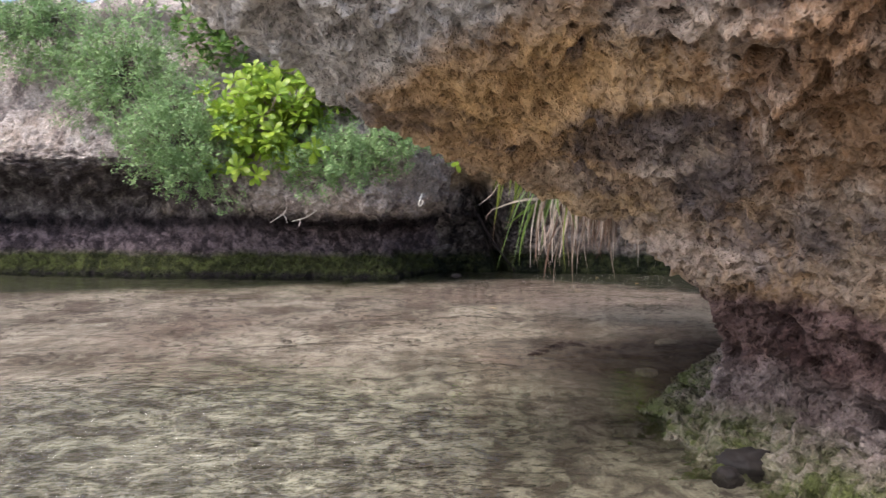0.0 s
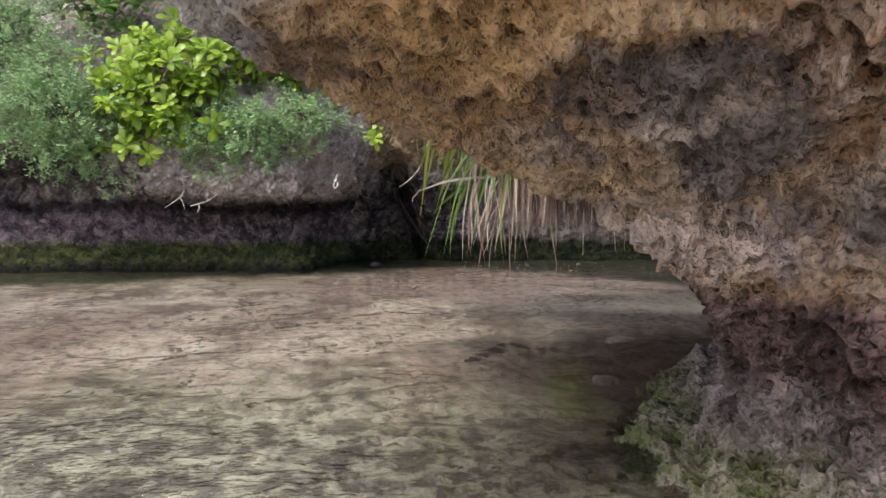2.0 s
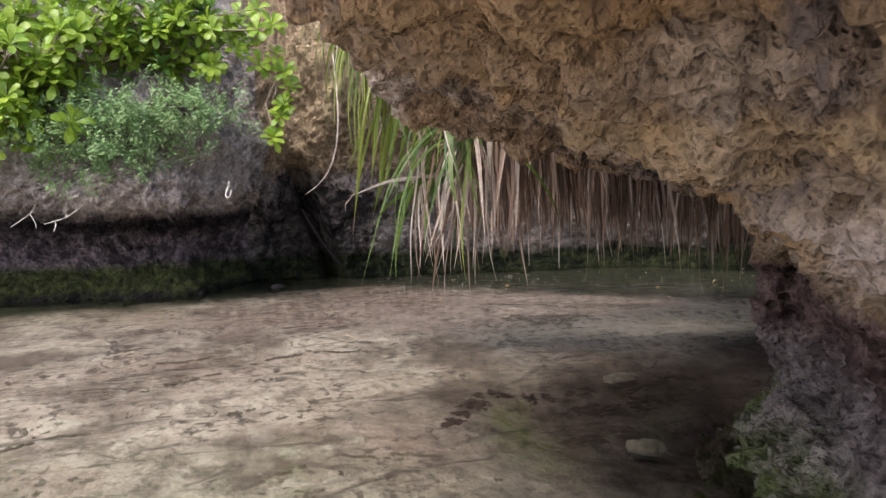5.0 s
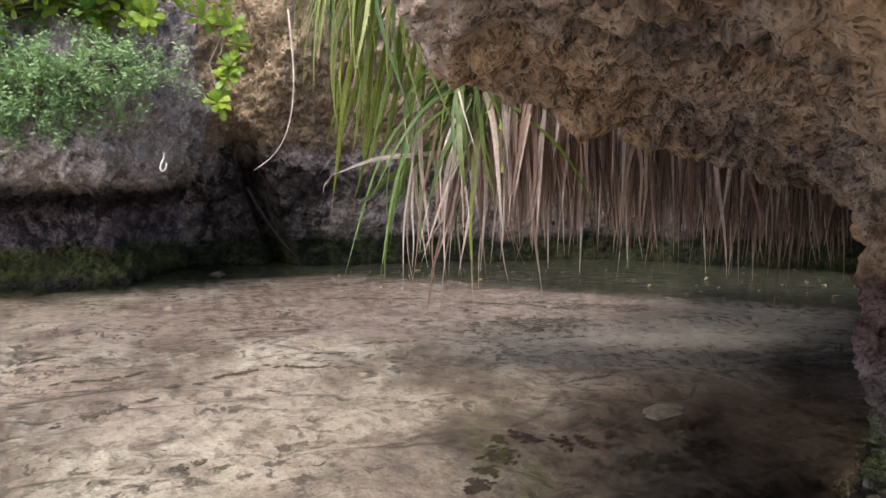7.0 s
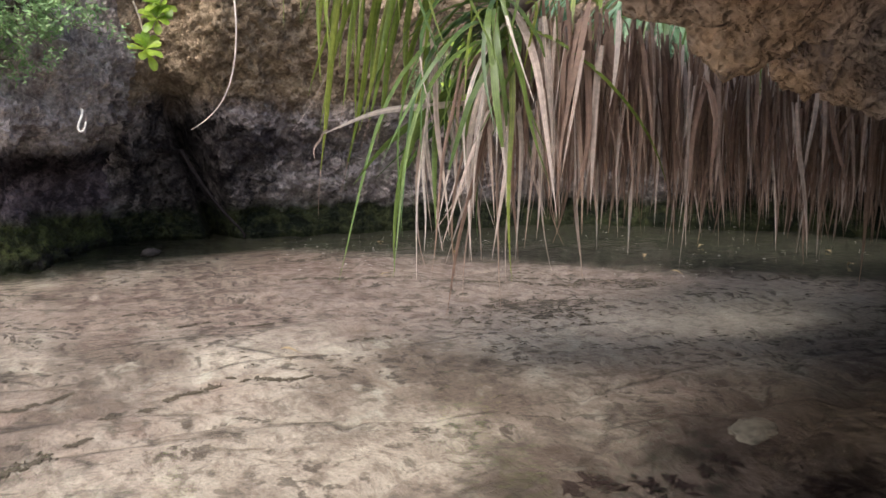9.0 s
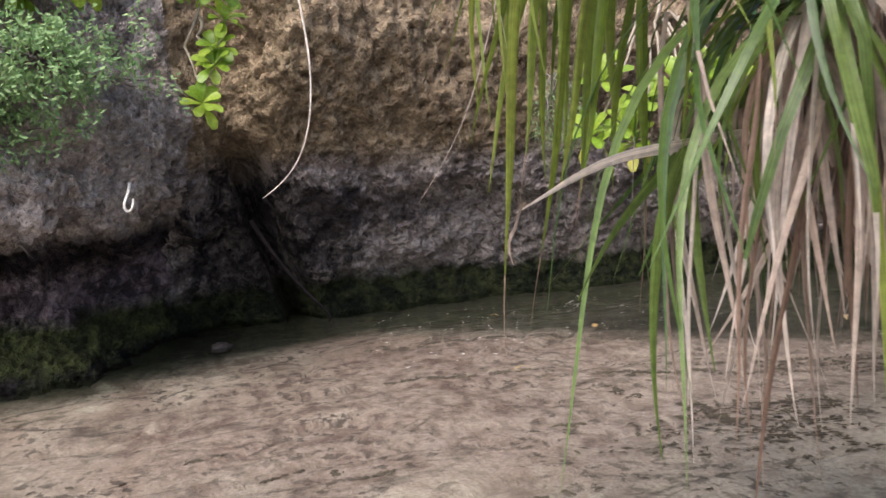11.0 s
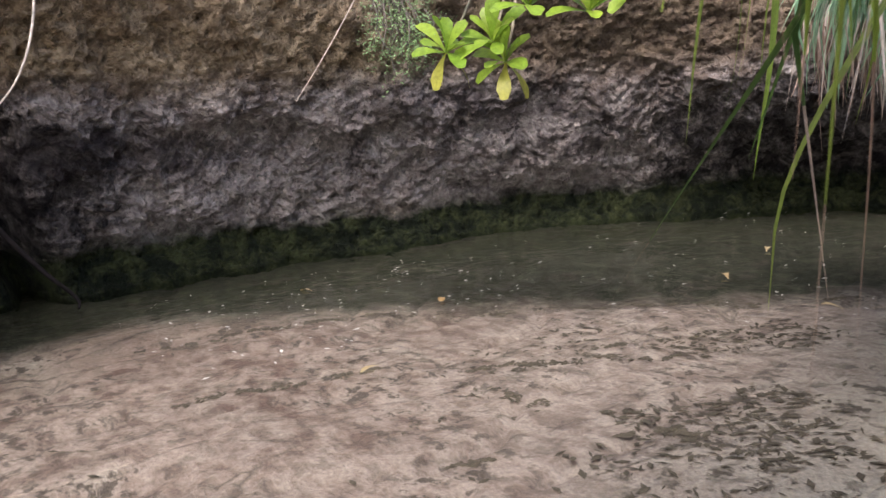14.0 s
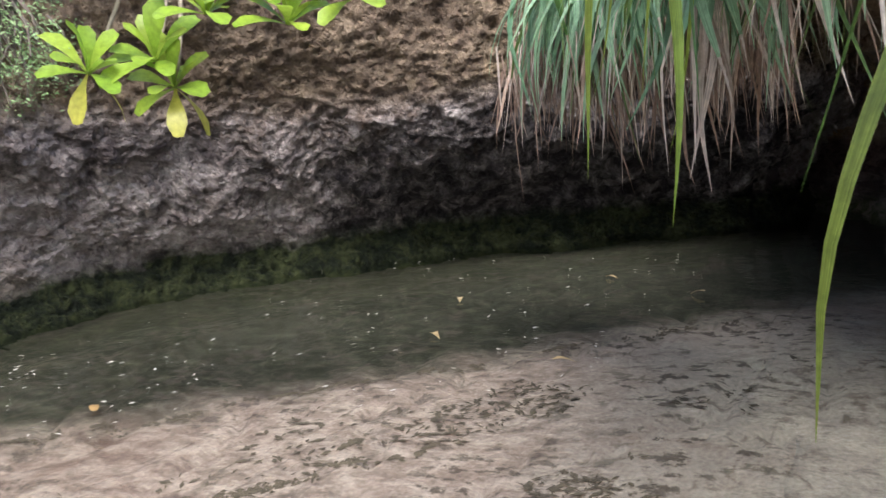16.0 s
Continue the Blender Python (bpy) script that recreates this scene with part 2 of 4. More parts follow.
def bed_material():
    m, n, l, b = nodes_of("sandy_rock_bed", 0.85, 0.2)
    p = coords(n, l)
    pl = coords(n, l, (1.2, 0.8, 1.0))
    a = tex_noise(n, l, pl, 1.1, 6, 0.62, 0.2)
    f = tex_noise(n, l, pl, 7.0, 6, 0.66, 0.2)
    g = tex_noise(n, l, p, 55, 3, 0.6)
    c = mix(n, l, ramp(n, l, a, [(0.4, grey(0)), (0.58, grey(1))]), (0.20, 0.15, 0.12), (0.52, 0.44, 0.365))
    c = mix(n, l, ramp(n, l, f, [(0.5, grey(0)), (0.64, grey(0.6))]), c, (0.095, 0.068, 0.055))
    c = mix(n, l, ramp(n, l, tex_noise(n, l, pl, 3.0, 6, 0.66, 0.2), [(0.56, grey(0)), (0.7, grey(0.8))]), c, (0.56, 0.51, 0.42))
    c = mix(n, l, ramp(n, l, tex_noise(n, l, pl, 0.55, 4, 0.6), [(0.5, grey(0)), (0.62, grey(0.5))]), c, (0.17, 0.085, 0.065))
    s2 = ramp(n, l, tex_noise(n, l, coords(n, l, (1.2, 0.85, 1.0)), 38, 4, 0.65, 0.2), [(0.56, grey(0)), (0.66, grey(0.2))])
    c = mix(n, l, s2, c, (0.13, 0.105, 0.085))
    # pale clean sand in the bay
    sand = zone(n, l, (3.6, 9.9), (0.5, 0.6), maths(n, l, "MULTIPLY", maths(n, l, "SUBTRACT", a, 0.5), 2.0))
    c = mix(n, l, maths(n, l, "MULTIPLY", sand, 0.5), c, (0.62, 0.54, 0.47))
    # olive film on the open bed before the arch
    near = zone(n, l, (-0.6, 3.0), (0.28, 0.3), maths(n, l, "MULTIPLY", maths(n, l, "SUBTRACT", a, 0.5), 2.0))
    c = mix(n, l, maths(n, l, "MULTIPLY", near, 0.75), c, mix(n, l, ramp(n, l, tex_noise(n, l, coords(n, l, (1.1, 0.75, 1.0)), 5.0, 7, 0.7, 0.4), [(0.44, grey(0)), (0.5, grey(0.5)), (0.6, grey(1))]), (0.05, 0.042, 0.03), (0.40, 0.37, 0.28)))
    # brown weed in the pool, its colour deepened for the arch's shade and reflection
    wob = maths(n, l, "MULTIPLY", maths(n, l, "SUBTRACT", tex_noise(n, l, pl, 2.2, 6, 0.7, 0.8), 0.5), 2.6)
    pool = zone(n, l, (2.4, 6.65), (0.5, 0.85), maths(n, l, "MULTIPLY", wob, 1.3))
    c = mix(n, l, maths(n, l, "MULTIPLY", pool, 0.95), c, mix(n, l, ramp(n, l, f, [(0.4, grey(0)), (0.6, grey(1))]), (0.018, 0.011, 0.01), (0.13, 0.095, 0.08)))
    red = zone(n, l, (2.0, 11.1), (0.3, 0.6), wob)
    c = mix(n, l, maths(n, l, "MULTIPLY", red, 0.7), c, mix(n, l, ramp(n, l, f, [(0.42, grey(0)), (0.6, grey(1))]), (0.125, 0.07, 0.058), (0.40, 0.305, 0.26)))
    # dark green mud along the foot of the cliff and the bay wall
    mud = maths(n, l, "MAXIMUM", side_of(n, l, 0.69, 0.72, 10.48, wob), side_of(n, l, -0.35, 1.0, 12.75, wob))
    c = mix(n, l, maths(n, l, "MULTIPLY", mud, 0.93), c, mix(n, l, ramp(n, l, f, [(0.5, grey(0)), (0.7, grey(1))]), (0.012, 0.017, 0.007), (0.075, 0.075, 0.045)))
    # fine cracks and specks of weed
    bay = maths(n, l, "SUBTRACT", 1.0, zone(n, l, (3.2, 10.7), (0.36, 0.42), wob), True)
    crack = ramp(n, l, tex_cells(n, l, coords_warped(n, l, coords(n, l, (0.6, 1.5, 1.0)), 2.2), 1.3, "DISTANCE_TO_EDGE"), [(0.0, grey(1)), (0.03, grey(0))])
    c = mix(n, l, maths(n, l, "MULTIPLY", maths(n, l, "MULTIPLY", crack, bay), ramp(n, l, tex_noise(n, l, p, 1.6, 4), [(0.42, grey(0)), (0.56, grey(0.9))])), c, (0.07, 0.055, 0.045))
    ledge = ramp(n, l, tex_cells(n, l, coords_warped(n, l, coords(n, l, (0.8, 1.7, 1.0)), 3.4), 2.9, "DISTANCE_TO_EDGE"), [(0.0, grey(1)), (0.05, grey(0))])
    c = mix(n, l, maths(n, l, "MULTIPLY", ledge, ramp(n, l, tex_noise(n, l, pl, 2.4, 5, 0.6), [(0.5, grey(0)), (0.62, grey(0.75))])), c, (0.085, 0.065, 0.05))
    sp = ramp(n, l, tex_noise(n, l, coords(n, l, (1.1, 0.85, 1.0)), 11, 5, 0.66, 0.25), [(0.53, grey(0)), (0.59, grey(0.9))])
    c = mix(n, l, maths(n, l, "MULTIPLY", sp, ramp(n, l, tex_noise(n, l, p, 1.3, 4), [(0.4, grey(0.2)), (0.58, grey(1))])), c, (0.08, 0.062, 0.05))
    c = mix(n, l, 1.0, c, ramp(n, l, g, [(0.3, grey(0.75)), (0.7, grey(1.2))]), "MULTIPLY")
    l.new(c, b.inputs["Base Color"])
    bump(n, l, b, maths(n, l, "SUBTRACT", maths(n, l, "ADD", f, maths(n, l, "MULTIPLY", g, 0.25)), maths(n, l, "MULTIPLY", crack, 0.3)), 1.0, 0.03)
    return m


def water_material():
    m, n, l, b = nodes_of("clear_shallow_water", 0.03)
    p = coords(n, l, (1.0, 1.35, 1.0))
    w1 = tex_noise(n, l, p, 3.0, 3, 0.5, 0.4)
    w2 = tex_noise(n, l, p, 11.0, 2, 0.5, 0.3)
    w3 = tex_noise(n, l, p, 26.0, 2, 0.5, 0.3)
    chop = zone(n, l, (-2.0, 2.0), (0.35, 0.28), maths(n, l, "SUBTRACT", w1, 0.5))
    h = maths(n, l, "ADD", w1, maths(n, l, "MULTIPLY", w2, maths(n, l, "ADD", 0.3, maths(n, l, "MULTIPLY", chop, 1.6))))
    h = maths(n, l, "ADD", h, maths(n, l, "MULTIPLY", w3, maths(n, l, "MULTIPLY", chop, 0.3)))
    bm = n.new("ShaderNodeBump")
    l.new(maths(n, l, "ADD", 0.13, maths(n, l, "MULTIPLY", chop, 0.7)), bm.inputs["Strength"])
    bm.inputs["Distance"].default_value = 0.05
    l.new(h, bm.inputs["Height"])
    fr = n.new("ShaderNodeFresnel")
    fr.inputs["IOR"].default_value = 1.33
    l.new(bm.outputs[0], fr.inputs["Normal"])
    gl = n.new("ShaderNodeBsdfGlossy")
    gl.inputs["Roughness"].default_value = 0.04
    l.new(bm.outputs[0], gl.inputs["Normal"])
    tr = n.new("ShaderNodeBsdfTransparent")
    tr.inputs["Color"].default_value = (0.93, 0.97, 0.94, 1)
    mx = n.new("ShaderNodeMixShader")
    l.new(fr.outputs[0], mx.inputs[0])
    l.new(tr.outputs[0], mx.inputs[1])
    l.new(gl.outputs[0], mx.inputs[2])
    l.new(mx.outputs[0], n["Material Output"].inputs[0])
    return m


BED = bed_material()
WATER = water_material()


# ---- geometry helpers ----
def mesh_of(name, verts, faces, material, smooth=True):
    me = bpy.data.meshes.new(name)
    me.from_pydata(verts, [], faces)
    me.materials.append(material)
    if smooth:
        me.polygons.foreach_set("use_smooth", [True] * len(me.polygons))
    me.update()
    return me


def length_uv(me, seg):
    """Lays a strap leaf out: u across it, v from its root to its tip."""
    uv = me.uv_layers.new(name="along")
    shift = rng.random() * 7
    idx = np.empty(len(me.loops), int)
    me.loops.foreach_get("vertex_index", idx)
    uv.data.foreach_set("uv", np.stack([(idx % 3) * 0.5 + shift, (idx // 3) / seg + shift], -1).ravel())


def spline(points, t):
    """Catmull-Rom through the points at t in 0..1 (numpy rows)."""
    k = len(points) - 1
    s = min(max(t, 0.0), 1.0) * k
    i = min(int(s), k - 1)
    f = s - i
    p0, p1, p2, p3 = (points[min(max(j, 0), k)] for j in (i - 1, i, i + 1, i + 2))
    return 0.5 * (2 * p1 + (p2 - p0) * f + (2 * p0 - 5 * p1 + 4 * p2 - p3) * f * f + (3 * p1 - p0 - 3 * p2 + p3) * f ** 3)


def loft(columns, us, vs):
    """A grid (us x vs x 3) through columns of points, at the given parameters in 0..1."""
    cols = [np.array(c, float) for c in columns]
    lines = [np.array([spline(c, v) for v in vs]) for c in cols]
    return np.array([spline(lines, u) for u in us])


def uneven(stops):
    """Parameters from stops of (end, steps): close where the camera passes, wide behind."""
    out, at = [0.0], 0.0
    for end, steps in stops:
        out += [at + (end - at) * (k + 1) / steps for k in range(steps)]
        at = end
    return out


def roughen(grid, big, mid, fine, pits, seed=0.0, side=1):
    """Pushes a grid along its normals with fractal noise and pitted holes."""
    du = np.gradient(grid, axis=0)
    dv = np.gradient(grid, axis=1)
    nrm = np.cross(du, dv) * side
    nrm /= np.maximum(np.linalg.norm(nrm, axis=2, keepdims=True), 1e-6)
    out = grid.copy()
    for i in range(grid.shape[0]):
        for j in range(grid.shape[1]):
            p = Vector(grid[i, j]) + Vector((seed, seed * 0.7, 0))
            d = big * noise.fractal(p * 0.9, 0.9, 2.1, 3)
            d += mid * ((0.5 - abs(noise.noise(p * 3.1))) * 2 - 0.65) + mid * noise.fractal(p * 5.3, 0.8, 2.0, 3)
            d += fine * noise.fractal(p * 17.0, 0.7, 2.0, 2)
            if pits:
                c = noise.voronoi(p * 7.0)[0]
                k = 0.5 + noise.noise(p * 1.7)
                d -= pits * max(0.0, 0.4 - c[0]) * 2.0 * max(0.0, k)
                c = noise.voronoi(p * 15.0)[0]
                d -= pits * 0.8 * max(0.0, 0.42 - c[0])
            out[i, j] += nrm[i, j] * d
    return out


def grid_mesh(name, grid, material, flip=False):
    nu, nv = grid.shape[:2]
    idx = np.arange(nu * nv).reshape(nu, nv)
    f = np.stack([idx[:-1, :-1], idx[1:, :-1], idx[1:, 1:], idx[:-1, 1:]], -1).reshape(-1, 4)
    if flip:
        f = f[:, ::-1]
    return mesh_of(name, grid.reshape(-1, 3).tolist(), f.tolist(), material)


def part(name, mesh, parent, label="", m=None):
    ob = new(name, mesh)
    ob.parent = parent
    if m is not None:
        ob.matrix_local = m
    if label:
        ob["label"] = label
    return ob


# ---- bed and water ----
def bed_height(x, y):
    d = 0.025 * noise.fractal(Vector((x * 0.8, y * 1.1, 3.0)), 0.9, 2.0, 4)
    r = noise.noise(Vector((x * 0.7 + 9, y * 1.5, 7.0)) + 0.5 * noise.noise_vector(Vector((x, y, 0))))
    d -= 0.045 * max(0.0, 1 - abs(r) / 0.05)
    pool = math.exp(-(((x - 2.0) / 1.1) ** 2 + ((y - 6.2) / 0.9) ** 2))
    return d - 0.13 * pool


xs = np.concatenate([[-2500, -300, -60, -20], np.arange(-10, 10.01, 0.09), [20, 60, 300, 2500]])
ys = np.concatenate([[-2500, -300, -60, -15, -5], np.arange(-1, 15.6, 0.07), [25, 60, 300, 2500]])
bed = np.array([[(x, y, bed_height(x, y) if abs(x) < 12 and -2 < y < 16 else -0.05) for y in ys] for x in xs])
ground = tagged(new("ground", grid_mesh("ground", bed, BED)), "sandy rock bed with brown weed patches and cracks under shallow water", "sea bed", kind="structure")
wg = np.array([[(x, y, 0.045) for y in (-2400, -30, -1, 4, 9, 16, 30, 2400)] for x in (-2400, -30, -9, -3, 3, 9, 30, 2400)], float)
water = tagged(new("water", grid_mesh("water", wg, WATER)), "clear shallow rippled water over a pale bed", "water", kind="structure")
water.visible_shadow = False

# ---- arch: an undercut boulder on a narrow foot ----
ARCH = [
    [(5, -2.6, -0.1), (5, -2.6, 0.1), (5, -2.6, 0.3), (5, -2.6, 0.7), (5, -2.6, 1.3), (5, -2.6, 1.9), (5, -2.6, 2.4), (5.9, -2.6, 3), (5.9, -2.6, 3.2), (5.9, -2.6, 4), (9.5, -2.2, 3.6), (11, -2.2, 1.5), (11.3, -2.2, -0.1)],
    [(3.4, -1.6, -0.1), (3.3, -1.45, 0.1), (3.2, -1.3, 0.3), (3.1, -1.2, 0.7), (2.9, -1.4, 1.3), (2.7, -1.7, 1.9), (2.5, -1.9, 2.4), (2.4, -2, 3), (2.6, -1.8, 3.2), (3.2, -1.4, 4), (9.5, 0.16, 4.2), (11, 0.16, 1.5), (11.3, 0.16, -0.1)],
    [(3, 0.6, -0.1), (2.95, 0.7, 0.1), (2.9, 0.8, 0.3), (2.8, 0.9, 0.65), (2.6, 0.7, 1.2), (2.3, 0.4, 1.8), (2, 0.1, 2.3), (1.9, 0, 2.9), (2, 0.2, 3.2), (2.6, 0.7, 4), (9.5, 1.42, 4.2), (11, 1.42, 1.5), (11.3, 1.42, -0.1)],
    [(2.2, 2.4, -0.1), (2.25, 2.6, 0.09), (2.3, 2.8, 0.28), (2.2, 2.8, 0.65), (2.05, 2.6, 1.15), (1.75, 2.2, 1.65), (1.4, 1.8, 2.1), (1.3, 1.6, 2.7), (1.4, 1.8, 3.2), (1.9, 2.2, 4), (9.5, 2.32, 4.2), (11, 2.32, 1.5), (11.3, 2.32, -0.1)],
    [(1.05, 3.25, -0.1), (1.4, 3.65, 0.07), (1.66, 3.85, 0.28), (1.61, 3.9, 0.65), (1.55, 3.65, 1.1), (1.25, 3.2, 1.45), (0.95, 2.75, 1.9), (0.85, 2.5, 2.5), (0.9, 2.6, 3.2), (1.2, 3.2, 4), (9.5, 2.92, 4.2), (11, 2.92, 1.5), (11.3, 2.92, -0.1)],
    [(0.85, 3.9, -0.1), (1.2, 4.05, 0.06), (1.52, 4.15, 0.28), (1.48, 4.2, 0.65), (1.15, 3.9, 1.08), (0.75, 3.45, 1.52), (0.2, 2.85, 1.95), (0.1, 2.6, 2.5), (0.2, 2.7, 3.2), (0.7, 3.3, 4), (9.5, 2.98, 4.2), (11, 2.98, 1.5), (11.3, 2.98, -0.1)],
    [(0.85, 4.4, -0.1), (1.17, 4.4, 0.06), (1.48, 4.35, 0.28), (1.43, 4.35, 0.65), (1, 4.25, 1.05), (0.45, 3.9, 1.41), (-0.85, 3.1, 1.93), (-1, 3, 2.4), (-0.6, 3, 3.2), (0.2, 3.5, 4), (9.5, 3.1, 4.2), (11, 3.1, 1.5), (11.3, 3.1, -0.1)],
    [(0.95, 4.75, -0.1), (1.25, 4.7, 0.07), (1.5, 4.55, 0.28), (1.46, 4.5, 0.65), (1, 4.5, 1.05), (0.47, 4.5, 1.32), (-0.3, 4.2, 1.67), (-0.7, 4.1, 2.2), (-0.3, 4.2, 3.2), (0.4, 4.4, 4), (9.5, 3.64, 4.2), (11, 3.64, 1.5), (11.3, 3.64, -0.1)],
    [(1.4, 5.5, -0.1), (1.62, 5.4, 0.09), (1.95, 5.35, 0.28), (1.9, 5.35, 0.65), (1.53, 5.3, 1.1), (0.9, 5.3, 1.48), (0.2, 5.3, 1.6), (0, 5.3, 2.2), (0.2, 5.4, 3.2), (0.8, 5.4, 4), (9.5, 4.24, 4.2), (11, 4.24, 1.5), (11.3, 4.24, -0.1)],
    [(2, 6.25, -0.1), (2.25, 6.2, 0.1), (2.5, 6.2, 0.28), (2.5, 6.2, 0.65), (2.08, 6.2, 1.1), (1.3, 6.3, 1.45), (0.55, 6.5, 1.54), (0.4, 6.6, 2.2), (0.5, 6.6, 3.2), (1, 6.4, 4), (9.5, 4.84, 4.2), (11, 4.84, 1.5), (11.3, 4.84, -0.1)],
    [(2.75, 6.8, -0.1), (2.73, 6.78, 0.09), (2.7, 6.75, 0.28), (2.6, 6.7, 0.65), (2.4, 6.65, 1.05), (2.1, 6.7, 1.24), (1.6, 6.85, 1.29), (1.4, 7.5, 2.1), (1.6, 8, 2.9), (2.4, 7, 2.8), (9.5, 5.2, 2.7), (11, 5.2, 1.5), (11.3, 5.2, -0.1)],
    [(4.4, 8, -0.1), (4.45, 7.9, 0.09), (4.5, 7.8, 0.28), (4.4, 7.6, 0.65), (4, 7.3, 0.95), (3.4, 7.1, 1.08), (2.7, 7.2, 1.18), (2.6, 8.1, 1.85), (3, 7.8, 2.1), (3.5, 6.8, 2.2), (9.5, 5.08, 2.3), (11, 5.08, 1.5), (11.3, 5.08, -0.1)],
    [(5.8, 8.8, -0.1), (5.85, 8.65, 0.09), (5.9, 8.5, 0.28), (5.8, 8.4, 0.65), (5.5, 8.3, 0.95), (5, 8.2, 1.3), (4.6, 8.6, 1.8), (4.3, 9.2, 1.85), (4.7, 8.8, 2.1), (5.2, 7.6, 2.2), (9.5, 5.2, 2.3), (11, 5.2, 1.5), (11.3, 5.2, -0.1)],
    [(8.4, 8.8, -0.1), (8.45, 8.65, 0.09), (8.5, 8.5, 0.28), (8.4, 8.4, 0.65), (8.1, 8.4, 1), (7.6, 8.6, 1.5), (6.8, 9.2, 2.1), (6.4, 9.6, 1.85), (6.8, 9.2, 2.1), (7.3, 7.8, 2.2), (9.5, 5.2, 2.3), (11, 5.2, 1.5), (11.3, 5.2, -0.1)],
    [(12, 10.2, -0.1), (12, 10.2, 0.09), (12, 10.2, 0.28), (12, 10.2, 0.65), (12, 10.2, 1), (12, 10.3, 1.5), (12, 10.4, 2.1), (12, 10.5, 1.85), (12, 10.3, 2.1), (12, 9, 2.2), (13, 5.2, 2.3), (14.5, 5.2, 1.5), (14.8, 5.2, -0.1)],
]
arch_grid = roughen(loft(ARCH, uneven(((0.2, 70), (0.82, 620), (1.0, 50))), uneven(((0.62, 400), (0.75, 40), (1.0, 30)))), 0.09, 0.055, 0.035, 0.34, 3.0, -1)
arch = tagged(new("rock_arch", grid_mesh("rock_arch", arch_grid, ROCK_ARCH, True)), "pitted ochre and grey limestone boulder undercut into an arch over the water", "rock", kind="structure")

# ---- far cliff with a wave-cut notch ----
SHORE = [(-16, 11.0, 0), (-11, 12.6, 0), (-8, 13.4, 0), (-6.3, 13.4, 0), (-5, 13.2, 0), (-3.4, 13.0, 0), (-2.4, 12.9, 0), (-1.5, 12.8, 0), (-1.1, 12.8, 0), (-0.74, 12.95, 0), (-0.46, 13.55, 0.2), (0.3, 14.6, 0.9),
         (1.0, 14.1, 1), (1.7, 14.3, 1), (2.6, 14.3, 1), (3.6, 14.2, 1), (4.8, 14.0, 1), (5.8, 13.6, 1.15), (6.7, 12.9, 1.6), (7.5, 12.1, 2), (8.1, 11.1, 2), (9, 10.0, 1.5), (10.5, 9.6, 1), (13, 9.5, 1)]
# how far the wall leans out over the water at each height: open cliff and sheltered bay
HEIGHTS = [-0.1, 0.1, 0.35, 0.6, 0.85, 1.02, 1.25, 1.6, 2.0, 2.8, 3.8, 4.7, 5.2]
OPEN = [0.15, 0.0, -0.25, -0.45, -0.4, 0.2, 0.55, 0.6, 0.5, 0.1, -0.4, -1.2, -9.0]
BAY = [0.1, -0.1, -0.2, -0.05, 0.1, 0.2, 0.4, 0.55, 0.75, 0.95, 0.6, -0.4, -9.0]
CAVE = [0.1, -0.3, -0.5, -0.1, 0.7, 1.2, 1.5, 1.6, 1.6, 1.5, 0.9, -0.4, -9.0]
cliff_cols = []
for k, (sx, sy, w) in enumerate(SHORE):
    ax, ay, _ = SHORE[max(k - 1, 0)]
    bx, by, _ = SHORE[min(k + 1, len(SHORE) - 1)]
    tx, ty = bx - ax, by - ay
    ln = math.hypot(tx, ty)
    ox, oy = 0.5 * ty / ln, -tx / ln
    cliff_cols.append([(sx + ox * d, sy + oy * d, h) for h, d in zip(HEIGHTS, [a + (b - a) * min(w, 1) + (c - b) * max(w - 1, 0) for a, b, c in zip(OPEN, BAY, CAVE)])])
NU = 24 * 34
cliff_grid = roughen(loft(cliff_cols, uneven(((1.0, NU - 1),)), uneven(((0.75, 210), (1.0, 40)))), 0.14, 0.04, 0.04, 0.16, 11.0)
for row in cliff_grid:
    for q in row:
        q[2] += 0.55 * min(max((-2.8 - q[0]) / 1.2, 0.0), 1.0) * math.exp(-((q[2] - 1.1) / 0.6) ** 2)
        if q[1] > 13.0:
            q[1] += 0.8 * math.exp(-((q[0] - 0.6 - 0.3 * (1.5 - q[2])) / 0.12) ** 2) * min(max((1.75 - q[2]) / 0.4, 0.0), 1.0)
        q[2] += 0.16 * noise.fractal(Vector((q[0] * 1.7, q[1] * 1.7, 5.0)), 0.8, 2.0, 4) * math.exp(-((q[2] - 1.0) / 0.35) ** 2)
cut = int(NU * 10.5 / 23)
tagged(new("wall_cliff", grid_mesh("wall_cliff", cliff_grid[:cut + 1], ROCK_CLIFF)), "grey limestone sea cliff undercut by a wet notch with shade in its colour", "cliff", kind="structure")
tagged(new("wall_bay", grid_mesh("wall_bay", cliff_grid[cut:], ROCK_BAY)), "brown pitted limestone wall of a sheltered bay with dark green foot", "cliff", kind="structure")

# ---- plants ----
GREEN_BLADE = leaf_material("pandanus_green", (0.06, 0.12, 0.03), (0.17, 0.24, 0.06), rough=0.4, glow=0.35)
YELLOW_BLADE = leaf_material("pandanus_yellow_green", (0.15, 0.22, 0.03), (0.26, 0.30, 0.06), rough=0.45, glow=0.4)
GREY_BLADE = leaf_material("pandanus_grey_green", (0.17, 0.32, 0.18), (0.42, 0.60, 0.38), rough=0.32, glow=0.42)
DRY_BLADE = leaf_material("pandanus_dry", (0.40, 0.295, 0.235), (0.74, 0.65, 0.57), rough=0.7, glow=0.25)
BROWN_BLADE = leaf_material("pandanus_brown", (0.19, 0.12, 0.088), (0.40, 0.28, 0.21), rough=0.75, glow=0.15)
